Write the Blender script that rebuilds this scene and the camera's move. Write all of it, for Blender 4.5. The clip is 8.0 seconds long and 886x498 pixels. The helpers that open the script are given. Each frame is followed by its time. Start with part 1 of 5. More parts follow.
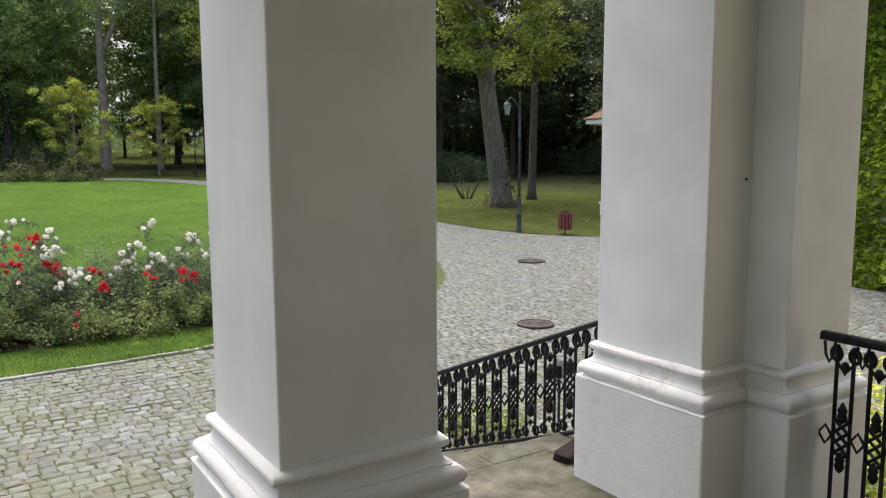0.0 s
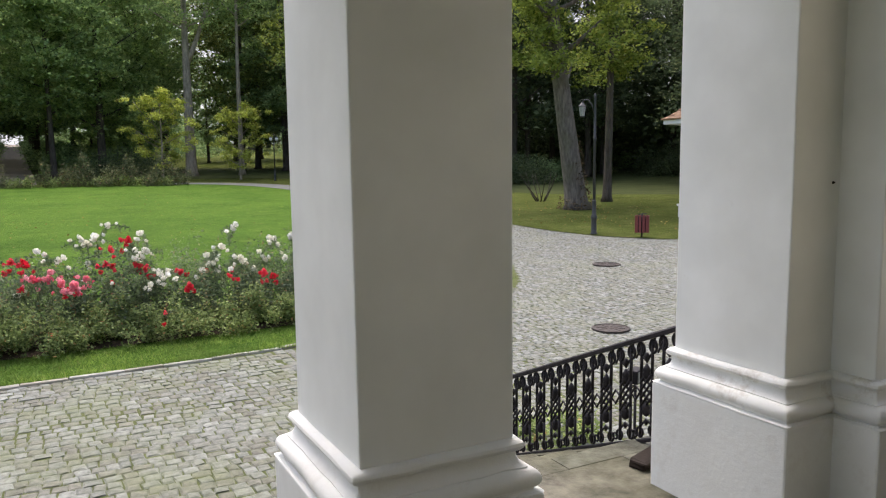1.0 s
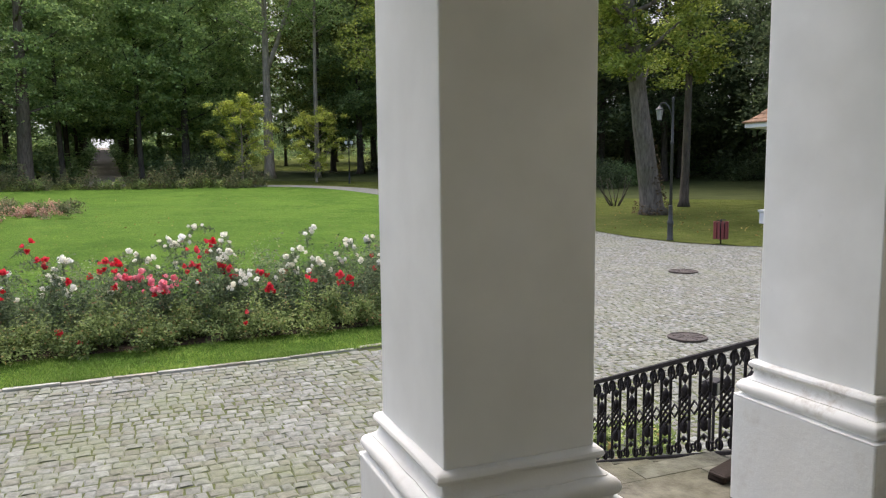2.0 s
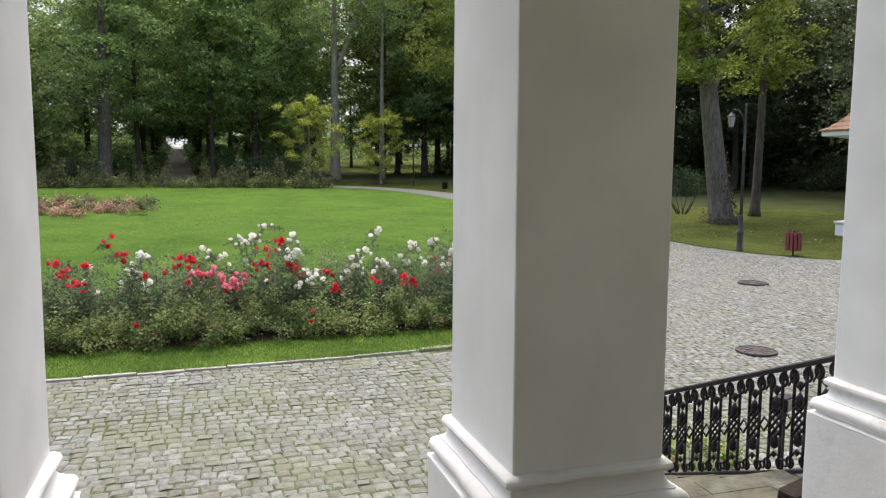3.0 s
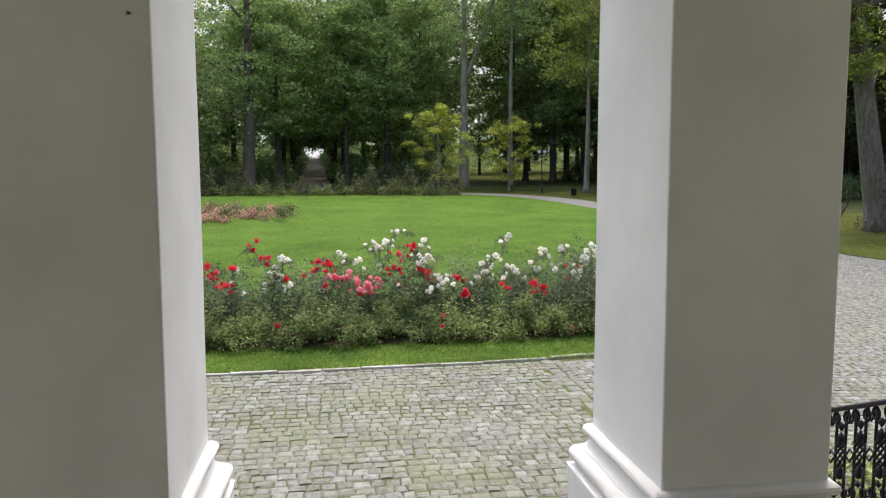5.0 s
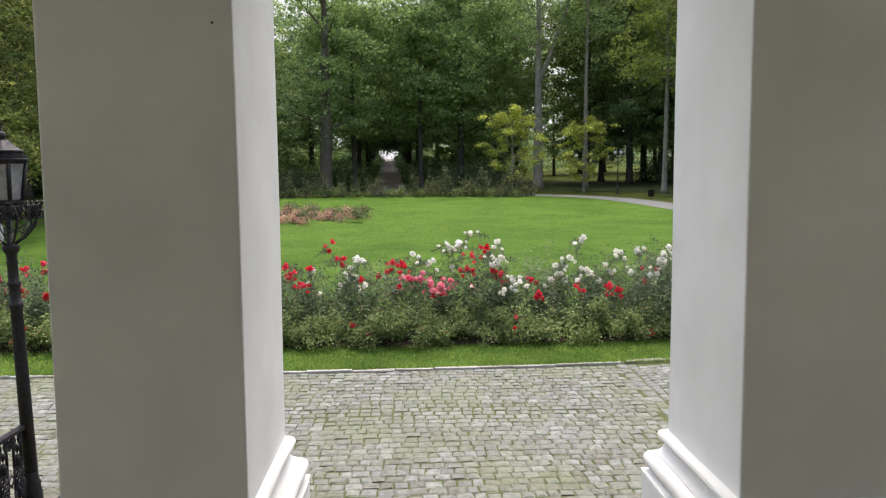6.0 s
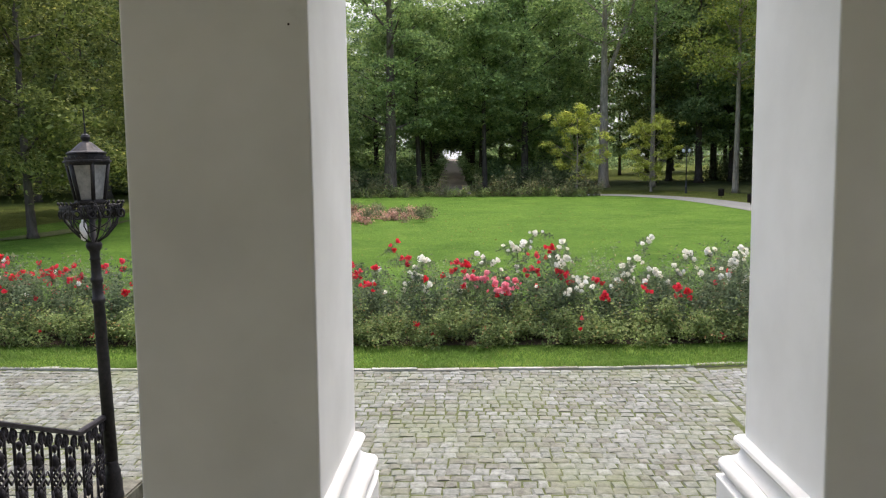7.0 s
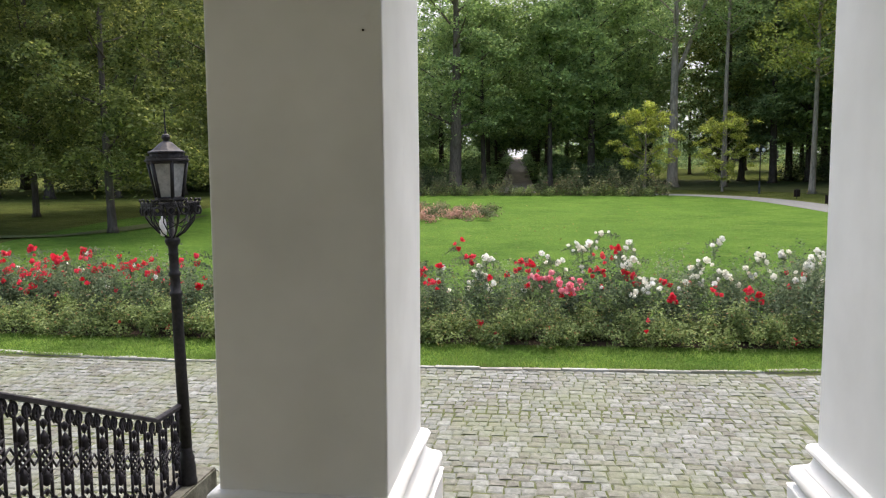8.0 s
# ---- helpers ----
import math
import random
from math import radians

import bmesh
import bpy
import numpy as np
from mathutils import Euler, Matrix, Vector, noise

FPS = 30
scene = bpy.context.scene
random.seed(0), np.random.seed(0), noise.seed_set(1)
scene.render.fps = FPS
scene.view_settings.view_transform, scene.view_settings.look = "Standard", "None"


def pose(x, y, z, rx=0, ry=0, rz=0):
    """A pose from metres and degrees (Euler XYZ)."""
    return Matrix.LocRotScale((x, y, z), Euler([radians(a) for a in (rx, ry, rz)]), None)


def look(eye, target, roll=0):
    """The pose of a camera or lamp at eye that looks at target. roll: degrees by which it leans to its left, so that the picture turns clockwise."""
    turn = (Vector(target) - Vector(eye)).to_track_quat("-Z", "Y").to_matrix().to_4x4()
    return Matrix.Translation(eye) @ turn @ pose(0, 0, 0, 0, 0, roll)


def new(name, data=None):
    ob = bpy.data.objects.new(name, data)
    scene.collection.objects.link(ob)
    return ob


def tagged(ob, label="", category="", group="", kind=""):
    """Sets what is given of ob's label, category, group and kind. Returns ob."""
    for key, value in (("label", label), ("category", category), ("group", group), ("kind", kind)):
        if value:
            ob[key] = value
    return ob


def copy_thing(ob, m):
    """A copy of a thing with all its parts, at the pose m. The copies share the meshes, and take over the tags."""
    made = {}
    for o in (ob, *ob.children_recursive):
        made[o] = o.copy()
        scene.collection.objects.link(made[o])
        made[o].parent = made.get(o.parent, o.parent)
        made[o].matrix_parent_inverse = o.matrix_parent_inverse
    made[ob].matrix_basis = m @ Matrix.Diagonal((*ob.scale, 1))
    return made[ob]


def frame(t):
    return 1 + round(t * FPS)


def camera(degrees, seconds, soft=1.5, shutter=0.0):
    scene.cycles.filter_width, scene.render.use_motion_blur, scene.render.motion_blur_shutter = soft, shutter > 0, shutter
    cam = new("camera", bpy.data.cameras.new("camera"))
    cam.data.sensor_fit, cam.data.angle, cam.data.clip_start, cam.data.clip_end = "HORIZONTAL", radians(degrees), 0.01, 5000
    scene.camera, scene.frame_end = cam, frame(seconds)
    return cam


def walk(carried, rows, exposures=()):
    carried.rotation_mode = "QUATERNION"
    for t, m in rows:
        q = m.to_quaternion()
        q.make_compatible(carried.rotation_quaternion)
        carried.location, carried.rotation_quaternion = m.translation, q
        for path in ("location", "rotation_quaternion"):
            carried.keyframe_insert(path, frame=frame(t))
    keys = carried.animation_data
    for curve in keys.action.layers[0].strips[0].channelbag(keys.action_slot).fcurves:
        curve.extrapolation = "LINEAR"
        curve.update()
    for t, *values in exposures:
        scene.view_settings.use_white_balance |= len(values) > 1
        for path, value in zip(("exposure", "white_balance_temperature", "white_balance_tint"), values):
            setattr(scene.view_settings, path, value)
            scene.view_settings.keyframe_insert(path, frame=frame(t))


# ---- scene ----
cam = camera(61.2, 8.0, soft=1.2)
PATH = [
    (0, (0.175, 0.014, 2.558), (1.264, 1.675, 2.32), -0.2),
    (0.5, (0.17, -0.006, 2.566), (1.171, 1.71, 2.333), -0.6),
    (1, (0.15, -0.011, 2.571), (1.071, 1.749, 2.341), -0.7),
    (1.5, (0.116, -0.029, 2.583), (0.95, 1.774, 2.358), -0.8),
    (3, (0.023, -0.089, 2.619), (0.621, 1.808, 2.408), 0.4),
    (3.5, (0.004, -0.08, 2.616), (0.529, 1.839, 2.409), 0.6),
    (4, (-0.015, -0.064, 2.61), (0.438, 1.873, 2.405), 0.5),
    (4.5, (-0.023, -0.049, 2.602), (0.344, 1.907, 2.403), 0.2),
    (6, (-0.018, -0.064, 2.602), (0.056, 1.925, 2.414), -0.4),
    (6.5, (-0.031, -0.062, 2.599), (-0.04, 1.929, 2.411), -0.4),
    (7, (-0.041, -0.06, 2.597), (-0.135, 1.929, 2.41), -0.6),
    (7.5, (-0.049, -0.083, 2.607), (-0.226, 1.9, 2.418), -0.7),
    (8, (-0.05, -0.095, 2.607), (-0.313, 1.878, 2.417), -0.3),
]
walk(cam, [(t, look(*p)) for t, *p in PATH], exposures=((0.0, 1.38, 6560, 13.8), (3.0, 1.45, 6560, 13.8), (6.2, 1.48, 6560, 13.8), (8.0, 1.60, 6560, 13.8)))

# world: bright overcast sky with a weak, very wide sun high in front of the house
world = bpy.data.worlds.new("overcast_sky")
scene.world = world
world.use_nodes = True
wn = world.node_tree
sky = wn.nodes.new("ShaderNodeTexSky")
sky.sky_type, sky.sun_disc = "NISHITA", False
sky.sun_elevation, sky.sun_rotation = radians(67), radians(10)
sky.air_density, sky.dust_density, sky.ozone_density = 1.0, 5.0, 1.0
wn.links.new(sky.outputs[0], wn.nodes["Background"].inputs[0])
wn.nodes["Background"].inputs[1].default_value = 0.15
sun_data = bpy.data.lights.new("sun", "SUN")
sun_data.energy, sun_data.angle, sun_data.color = 0.85, radians(75), (0.98, 0.98, 1.0)
sun = new("sun", sun_data)
sun.matrix_world = look((2.5, 14.5, 36), (0, 0, 0))



# ---- materials ----
def material(name, rough=0.6, metal=0.0, spec=0.5):
    m = bpy.data.materials.new(name)
    m.use_nodes = True
    b = m.node_tree.nodes["Principled BSDF"]
    b.inputs["Roughness"].default_value, b.inputs["Metallic"].default_value = rough, metal
    b.inputs["Specular IOR Level"].default_value = spec
    return m, m.node_tree, b


def node(tree, kind, **values):
    n = tree.nodes.new(kind)
    for key, v in values.items():
        n.inputs[key.replace("_", " ")].default_value = v
    return n


def ramp(tree, fac, stops):
    r = tree.nodes.new("ShaderNodeValToRGB")
    r.color_ramp.elements[0].position, r.color_ramp.elements[0].color = stops[0][0], (*stops[0][1], 1)
    r.color_ramp.elements[1].position, r.color_ramp.elements[1].color = stops[-1][0], (*stops[-1][1], 1)
    for p, c in stops[1:-1]:
        r.color_ramp.elements.new(p).color = (*c, 1)
    tree.links.new(fac, r.inputs[0])
    return r.outputs[0]


def coords(tree):
    return tree.nodes.new("ShaderNodeTexCoord").outputs["Object"]


def world_place(tree):
    return tree.nodes.new("ShaderNodeNewGeometry").outputs["Position"]


def noise_of(tree, where, scale, detail=4.0, rough=0.55):
    n = node(tree, "ShaderNodeTexNoise", Scale=scale, Detail=detail, Roughness=rough)
    tree.links.new(where, n.inputs["Vector"])
    return n.outputs["Fac"]


def mixed(tree, fac, a, b, how="MIX"):
    n = tree.nodes.new("ShaderNodeMix")
    n.data_type, n.blend_type = "RGBA", how
    if isinstance(fac, float):
        n.inputs[0].default_value = fac
    else:
        tree.links.new(fac, n.inputs[0])
    for k, c in ((6, a), (7, b)):
        if isinstance(c, tuple):
            n.inputs[k].default_value = (*c, 1)
        else:
            tree.links.new(c, n.inputs[k])
    return n.outputs[2]


def relief(tree, bsdf, height, strength, distance):
    n = node(tree, "ShaderNodeBump", Strength=strength, Distance=distance)
    tree.links.new(height, n.inputs["Height"])
    tree.links.new(n.outputs[0], bsdf.inputs["Normal"])


def plaster_material():
    m, t, b = material("white_plaster", 0.75, spec=0.25)
    w = world_place(t)
    c = ramp(t, noise_of(t, w, 1.3, 5), [(0.3, (0.70, 0.72, 0.70)), (0.7, (0.82, 0.842, 0.825))])
    c = mixed(t, ramp(t, noise_of(t, w, 9, 6, 0.7), [(0.66, (0, 0, 0)), (0.8, (0.3, 0.3, 0.3))]), c, (0.5, 0.48, 0.44))
    c = mixed(t, 0.5, c, ramp(t, noise_of(t, w, 2.6, 3, 0.5), [(0.3, (0.93, 0.93, 0.92)), (0.7, (1.05, 1.05, 1.05))]), "MULTIPLY")
    t.links.new(c, b.inputs["Base Color"])
    relief(t, b, noise_of(t, w, 16, 6, 0.6), 0.16, 0.005)
    return m


def plinth_material(name, stain):
    m, t, b = material(name, 0.8, spec=0.2)
    w = world_place(t)
    c = ramp(t, noise_of(t, w, 2.5, 5), [(0.3, (0.69, 0.70, 0.675)), (0.7, (0.82, 0.838, 0.82))])
    c = mixed(t, ramp(t, noise_of(t, w, 5, 8, 0.72), [(0.53, (0, 0, 0)), (0.75, (stain,) * 3)]), c, (0.40, 0.355, 0.285))
    t.links.new(c, b.inputs["Base Color"])
    relief(t, b, noise_of(t, w, 30, 6, 0.7), 0.35, 0.006)
    return m


def stone_material(name, lo, hi, moss, per_piece=True, scale=9.0):
    """Granite-like stone, each piece of its own tone, with moss in patches."""
    m, t, b = material(name, 0.72, spec=0.3)
    w = world_place(t)
    c = ramp(t, noise_of(t, w, scale, 5, 0.65), [(0.3, lo), (0.7, hi)])
    if per_piece:
        a = t.nodes.new("ShaderNodeObjectInfo").outputs["Random"]
        i = t.nodes.new("ShaderNodeNewGeometry").outputs["Random Per Island"]
        s = t.nodes.new("ShaderNodeMath")
        s.operation = "ADD"
        t.links.new(a, s.inputs[0]), t.links.new(i, s.inputs[1])
        f = t.nodes.new("ShaderNodeMath")
        f.operation = "FRACT"
        t.links.new(s.outputs[0], f.inputs[0])
        c = mixed(t, 0.8, c, ramp(t, f.outputs[0], [(0.0, (0.70, 0.67, 0.56)), (0.25, (0.95, 0.91, 0.80)), (0.5, (0.92, 0.95, 0.92)), (0.75, (1.12, 1.14, 1.10)), (1.0, (1.42, 1.46, 1.46))]), "MULTIPLY")
    c = mixed(t, ramp(t, noise_of(t, w, 0.9, 6, 0.7), [(0.44, (0, 0, 0)), (0.70, (0.66, 0.66, 0.66))]), c, moss)
    t.links.new(c, b.inputs["Base Color"])
    relief(t, b, noise_of(t, w, scale * 5, 5, 0.6), 0.5, 0.01)
    return m


def soil_material(name, a, c2, scale=6.0):
    m, t, b = material(name, 0.95, spec=0.1)
    w = world_place(t)
    c = ramp(t, noise_of(t, w, scale, 8, 0.7), [(0.3, a), (0.7, c2)])
    t.links.new(c, b.inputs["Base Color"])
    relief(t, b, noise_of(t, w, scale * 8, 6, 0.7), 0.8, 0.02)
    return m


def grass_material(name, a, c2, dry):
    m, t, b = material(name, 0.95, spec=0.05)
    w = world_place(t)
    c = ramp(t, noise_of(t, w, 0.35, 6, 0.65), [(0.32, a), (0.68, c2)])
    c = mixed(t, 0.75, c, ramp(t, noise_of(t, w, 40, 4, 0.8), [(0.3, (0.35, 0.4, 0.3)), (0.7, (1.5, 1.5, 1.4))]), "MULTIPLY")
    c = mixed(t, 0.8, c, ramp(t, noise_of(t, w, 7, 6, 0.75), [(0.32, (0.6, 0.66, 0.6)), (0.68, (1.4, 1.34, 1.3))]), "MULTIPLY")
    c = mixed(t, ramp(t, noise_of(t, w, 1.4, 7, 0.75), [(0.53, (0, 0, 0)), (0.74, (0.55, 0.55, 0.55))]), c, dry)
    t.links.new(c, b.inputs["Base Color"])
    relief(t, b, noise_of(t, w, 45, 5, 0.8), 1.0, 0.06)
    return m


def leaf_material(name, dark, light, dry, gloss=0.5):
    """Leaves: each leaf of its own tone, thin enough to let some light through."""
    m, t, b = material(name, gloss + 0.1, spec=0.16)
    i = t.nodes.new("ShaderNodeNewGeometry").outputs["Random Per Island"]
    c = ramp(t, i, [(0.0, dark), (0.6, light), (0.93, light), (1.0, dry)])
    w = world_place(t)
    c = mixed(t, 0.8, c, ramp(t, noise_of(t, w, 0.8, 4), [(0.32, (0.5, 0.55, 0.52)), (0.68, (1.5, 1.42, 1.3))]), "MULTIPLY")
    t.links.new(c, b.inputs["Base Color"])
    tr = t.nodes.new("ShaderNodeBsdfTranslucent")
    t.links.new(c, tr.inputs[0])
    mx = t.nodes.new("ShaderNodeMixShader")
    mx.inputs[0].default_value = 0.42
    t.links.new(b.outputs[0], mx.inputs[1]), t.links.new(tr.outputs[0], mx.inputs[2])
    t.links.new(mx.outputs[0], t.nodes["Material Output"].inputs[0])
    return m


def bark_material(name, a, c2):
    m, t, b = material(name, 0.9, spec=0.15)
    w = coords(t)
    k = node(t, "ShaderNodeMapping")
    k.inputs["Scale"].default_value = (1, 1, 0.2)
    t.links.new(w, k.inputs[0])
    n = noise_of(t, k.outputs[0], 9, 8, 0.7)
    c = ramp(t, n, [(0.35, a), (0.65, c2)])
    c = mixed(t, ramp(t, noise_of(t, w, 1.1, 5), [(0.5, (0, 0, 0)), (0.7, (0.45, 0.45, 0.45))]), c, (0.09, 0.10, 0.05))
    t.links.new(c, b.inputs["Base Color"])
    relief(t, b, n, 0.9, 0.05)
    return m


def iron_material(name, a, c2, rough=0.45):
    m, t, b = material(name, rough, 0.0, 0.28)
    w = coords(t)
    c = ramp(t, noise_of(t, w, 30, 6, 0.7), [(0.4, a), (0.75, c2)])
    t.links.new(c, b.inputs["Base Color"])
    r = ramp(t, noise_of(t, w, 14, 4), [(0.3, (rough - 0.12,) * 3), (0.7, (rough + 0.2,) * 3)])
    t.links.new(r, b.inputs["Roughness"])
    relief(t, b, noise_of(t, w, 90, 4), 0.4, 0.002)
    return m


def petal_material(name, a, c2):
    m, t, b = material(name, 0.6, spec=0.2)
    f = t.nodes.new("ShaderNodeObjectInfo").outputs["Random"]
    c = ramp(t, f, [(0.0, a), (1.0, c2)])
    t.links.new(c, b.inputs["Base Color"])
    tr = t.nodes.new("ShaderNodeBsdfTranslucent")
    t.links.new(c, tr.inputs[0])
    mx = t.nodes.new("ShaderNodeMixShader")
    mx.inputs[0].default_value = 0.3
    t.links.new(b.outputs[0], mx.inputs[1]), t.links.new(tr.outputs[0], mx.inputs[2])
    t.links.new(mx.outputs[0], t.nodes["Material Output"].inputs[0])
    return m


def plain_material(name, c, rough=0.6, scale=12.0, vary=0.15, metal=0.0):
    m, t, b = material(name, rough, metal)
    w = coords(t)
    k = ramp(t, noise_of(t, w, scale, 5), [(0.3, tuple(v * (1 - vary) for v in c)), (0.7, tuple(v * (1 + vary) for v in c))])
    t.links.new(k, b.inputs["Base Color"])
    relief(t, b, noise_of(t, w, scale * 6, 4), 0.3, 0.003)
    return m


PLASTER, PLINTH, STAINED = plaster_material(), plinth_material("worn_white_plaster", 0.4), plinth_material("stained_white_plaster", 0.95)
SETT = stone_material("granite_sett", (0.078, 0.081, 0.068), (0.198, 0.204, 0.181), (0.125, 0.145, 0.062), scale=15.0)
COBBLE = stone_material("grey_cobble", (0.084, 0.088, 0.079), (0.21, 0.216, 0.198), (0.16, 0.17, 0.115), scale=14.0)
KERB = stone_material("kerb_granite", (0.21, 0.205, 0.18), (0.37, 0.36, 0.325), (0.24, 0.25, 0.15))
SLAB = stone_material("floor_sandstone", (0.026, 0.026, 0.019), (0.20, 0.195, 0.16), (0.055, 0.06, 0.022), scale=7.0)
JOINT = soil_material("joint_soil", (0.055, 0.066, 0.026), (0.11, 0.128, 0.048))
EARTH = soil_material("dark_earth", (0.025, 0.018, 0.012), (0.06, 0.045, 0.03))
FOREST = soil_material("forest_floor", (0.035, 0.045, 0.015), (0.07, 0.085, 0.03), 0.5)
PATHMAT = soil_material("pale_gravel", (0.145, 0.15, 0.138), (0.22, 0.224, 0.21), 3.0)
AVENUE_EARTH = soil_material("trodden_earth", (0.19, 0.165, 0.135), (0.29, 0.255, 0.21), 1.2)
LAWN = grass_material("lawn_grass", (0.064, 0.13, 0.02), (0.108, 0.195, 0.032), (0.172, 0.215, 0.055))
MEADOW = grass_material("rough_grass", (0.062, 0.078, 0.018), (0.108, 0.13, 0.034), (0.17, 0.135, 0.07))
BLADE = leaf_material("grass_blade", (0.095, 0.17, 0.027), (0.20, 0.31, 0.063), (0.26, 0.28, 0.10))
WOOD_LEAF = leaf_material("wood_leaf", (0.125, 0.205, 0.075), (0.33, 0.45, 0.165), (0.44, 0.48, 0.17))
DEEP_LEAF = leaf_material("deep_leaf", (0.105, 0.18, 0.084), (0.265, 0.375, 0.16), (0.33, 0.40, 0.17))
MAPLE_LEAF = leaf_material("maple_leaf", (0.085, 0.125, 0.025), (0.28, 0.35, 0.075), (0.44, 0.42, 0.10))
LIME_LEAF = leaf_material("lime_leaf", (0.045, 0.066, 0.019), (0.185, 0.225, 0.064), (0.46, 0.46, 0.13))
# darker copy of the wood leaves, with the deep woods' shade in its colour
SHADED_LEAF = leaf_material("shaded_leaf", (0.045, 0.066, 0.036), (0.13, 0.175, 0.085), (0.21, 0.24, 0.11), 0.6)
YOUNG_LEAF = leaf_material("young_leaf", (0.28, 0.34, 0.06), (0.56, 0.61, 0.14), (0.62, 0.56, 0.15))
ROSE_LEAF = leaf_material("rose_leaf", (0.045, 0.072, 0.042), (0.17, 0.225, 0.125), (0.34, 0.20, 0.13), 0.45)
ROSE_LOW = leaf_material("rose_leaf_low", (0.06, 0.095, 0.032), (0.255, 0.33, 0.12), (0.42, 0.25, 0.12), 0.45)
BED_LEAF = leaf_material("bed_leaf", (0.075, 0.095, 0.05), (0.18, 0.20, 0.10), (0.34, 0.20, 0.15))
PINK_LEAF = leaf_material("faded_pink", (0.34, 0.20, 0.14), (0.56, 0.33, 0.28), (0.62, 0.50, 0.40))
DRY_LEAF = leaf_material("dry_ivy_leaf", (0.07, 0.05, 0.03), (0.16, 0.12, 0.07), (0.26, 0.22, 0.16))
IVY_LEAF = leaf_material("ivy_leaf", (0.15, 0.26, 0.025), (0.38, 0.50, 0.06), (0.36, 0.42, 0.09))
BARK = bark_material("grey_bark", (0.19, 0.162, 0.122), (0.42, 0.36, 0.28))
DARK_BARK = bark_material("dark_bark", (0.045, 0.038, 0.03), (0.12, 0.10, 0.08))
OLD_BARK = bark_material("old_bark", (0.085, 0.066, 0.046), (0.20, 0.165, 0.125))
MAPLE_BARK = bark_material("maple_bark", (0.075, 0.064, 0.05), (0.20, 0.178, 0.148))
STEM = plain_material("green_stem", (0.10, 0.13, 0.05), 0.6)
IRON = iron_material("black_iron", (0.007, 0.006, 0.008), (0.026, 0.022, 0.025), 0.55)
LAMP_IRON = iron_material("lamp_iron", (0.009, 0.009, 0.010), (0.028, 0.026, 0.027), 0.55)
GREY_IRON = iron_material("grey_post_paint", (0.04, 0.042, 0.042), (0.075, 0.078, 0.078), 0.5)
WHITE_PLASTIC = plain_material("white_plastic", (0.82, 0.83, 0.84), 0.45)
FALLEN = leaf_material("fallen_leaf", (0.13, 0.08, 0.03), (0.27, 0.21, 0.08), (0.42, 0.36, 0.16))
MANHOLE = iron_material("rusty_manhole", (0.035, 0.03, 0.027), (0.085, 0.066, 0.056), 0.6)
RED_PETAL = petal_material("red_petal", (0.72, 0.024, 0.05), (0.84, 0.10, 0.15))
PINK_PETAL = petal_material("pink_petal", (0.90, 0.16, 0.26), (0.94, 0.54, 0.58))
WHITE_PETAL = petal_material("white_petal", (0.88, 0.86, 0.74), (0.94, 0.93, 0.88))
BIN_WOOD = plain_material("red_brown_wood", (0.17, 0.035, 0.035), 0.55)
DARK_WOOD = plain_material("dark_damp_wood", (0.022, 0.016, 0.012), 0.6)
DARK_WOOD.node_tree.nodes["Principled BSDF"].inputs["Specular IOR Level"].default_value = 0.1
TILE = plain_material("clay_tile", (0.27, 0.15, 0.08), 0.7, 6.0, 0.35)
PAINT = plain_material("white_paint", (0.78, 0.775, 0.76), 0.6, 3.0, 0.05)
WALLPAINT = plain_material("pale_wall_paint", (0.50, 0.455, 0.365), 0.8, 1.5, 0.06)
CEILPAINT = plain_material("ceiling_paint", (0.54, 0.52, 0.46), 0.85, 2.0, 0.05)


def frosted_glass():
    m, t, b = material("milky_glass", 0.35)
    c = ramp(t, noise_of(t, coords(t), 18, 6, 0.7), [(0.35, (0.20, 0.21, 0.20)), (0.65, (0.45, 0.46, 0.44))])
    t.links.new(c, b.inputs["Base Color"])
    b.inputs["Transmission Weight"].default_value = 0.35
    return m


GLASS = frosted_glass()


# ---- mesh helpers ----
def ground_z(x, y):
    """The park rises gently away from the porch, and more beyond the lawn."""
    r = math.hypot(x, y)
    return 0.0 if r < 8 else 0.02 * (r - 8) if r < 65 else 1.14 + 0.045 * (r - 65) if r < 230 else max(-30, 8.565 - 0.03 * (r - 230))


def mesh_of(name, verts, faces, mat, smooth=False):
    me = bpy.data.meshes.new(name)
    me.from_pydata([tuple(v) for v in verts], [], [tuple(f) for f in faces])
    me.materials.append(mat)
    if smooth:
        me.polygons.foreach_set("use_smooth", [True] * len(me.polygons))
    me.update()
    return me


def part(name, data, mat=None, parent=None, label=""):
    """Links a mesh or a bmesh as one object under a thing or a part."""
    if isinstance(data, bmesh.types.BMesh):
        me = bpy.data.meshes.new(name)
        data.to_mesh(me)
        data.free()
        me.materials.append(mat)
        data = me
    ob = new(name, data)
    if parent:
        ob.parent = parent
    return tagged(ob, label)


def thing(name, label, category, group="", at=(0, 0, 0), turn=0.0):
    ob = new(name)
    ob.empty_display_size = 0.1
    ob.matrix_basis = pose(*at, 0, 0, turn)
    return tagged(ob, label, category, group)


def block(bm, x0, y0, z0, x1, y1, z1, bevel=0.0):
    vs = bmesh.ops.create_cube(bm, size=1)["verts"]
    for v in vs:
        v.co = Vector(((x0 + x1) / 2 + v.co.x * (x1 - x0), (y0 + y1) / 2 + v.co.y * (y1 - y0), (z0 + z1) / 2 + v.co.z * (z1 - z0)))
    if bevel:
        es = list({e for v in vs for e in v.link_edges})
        bmesh.ops.bevel(bm, geom=es, offset=bevel, segments=2, affect="EDGES", profile=0.6)
    return bm


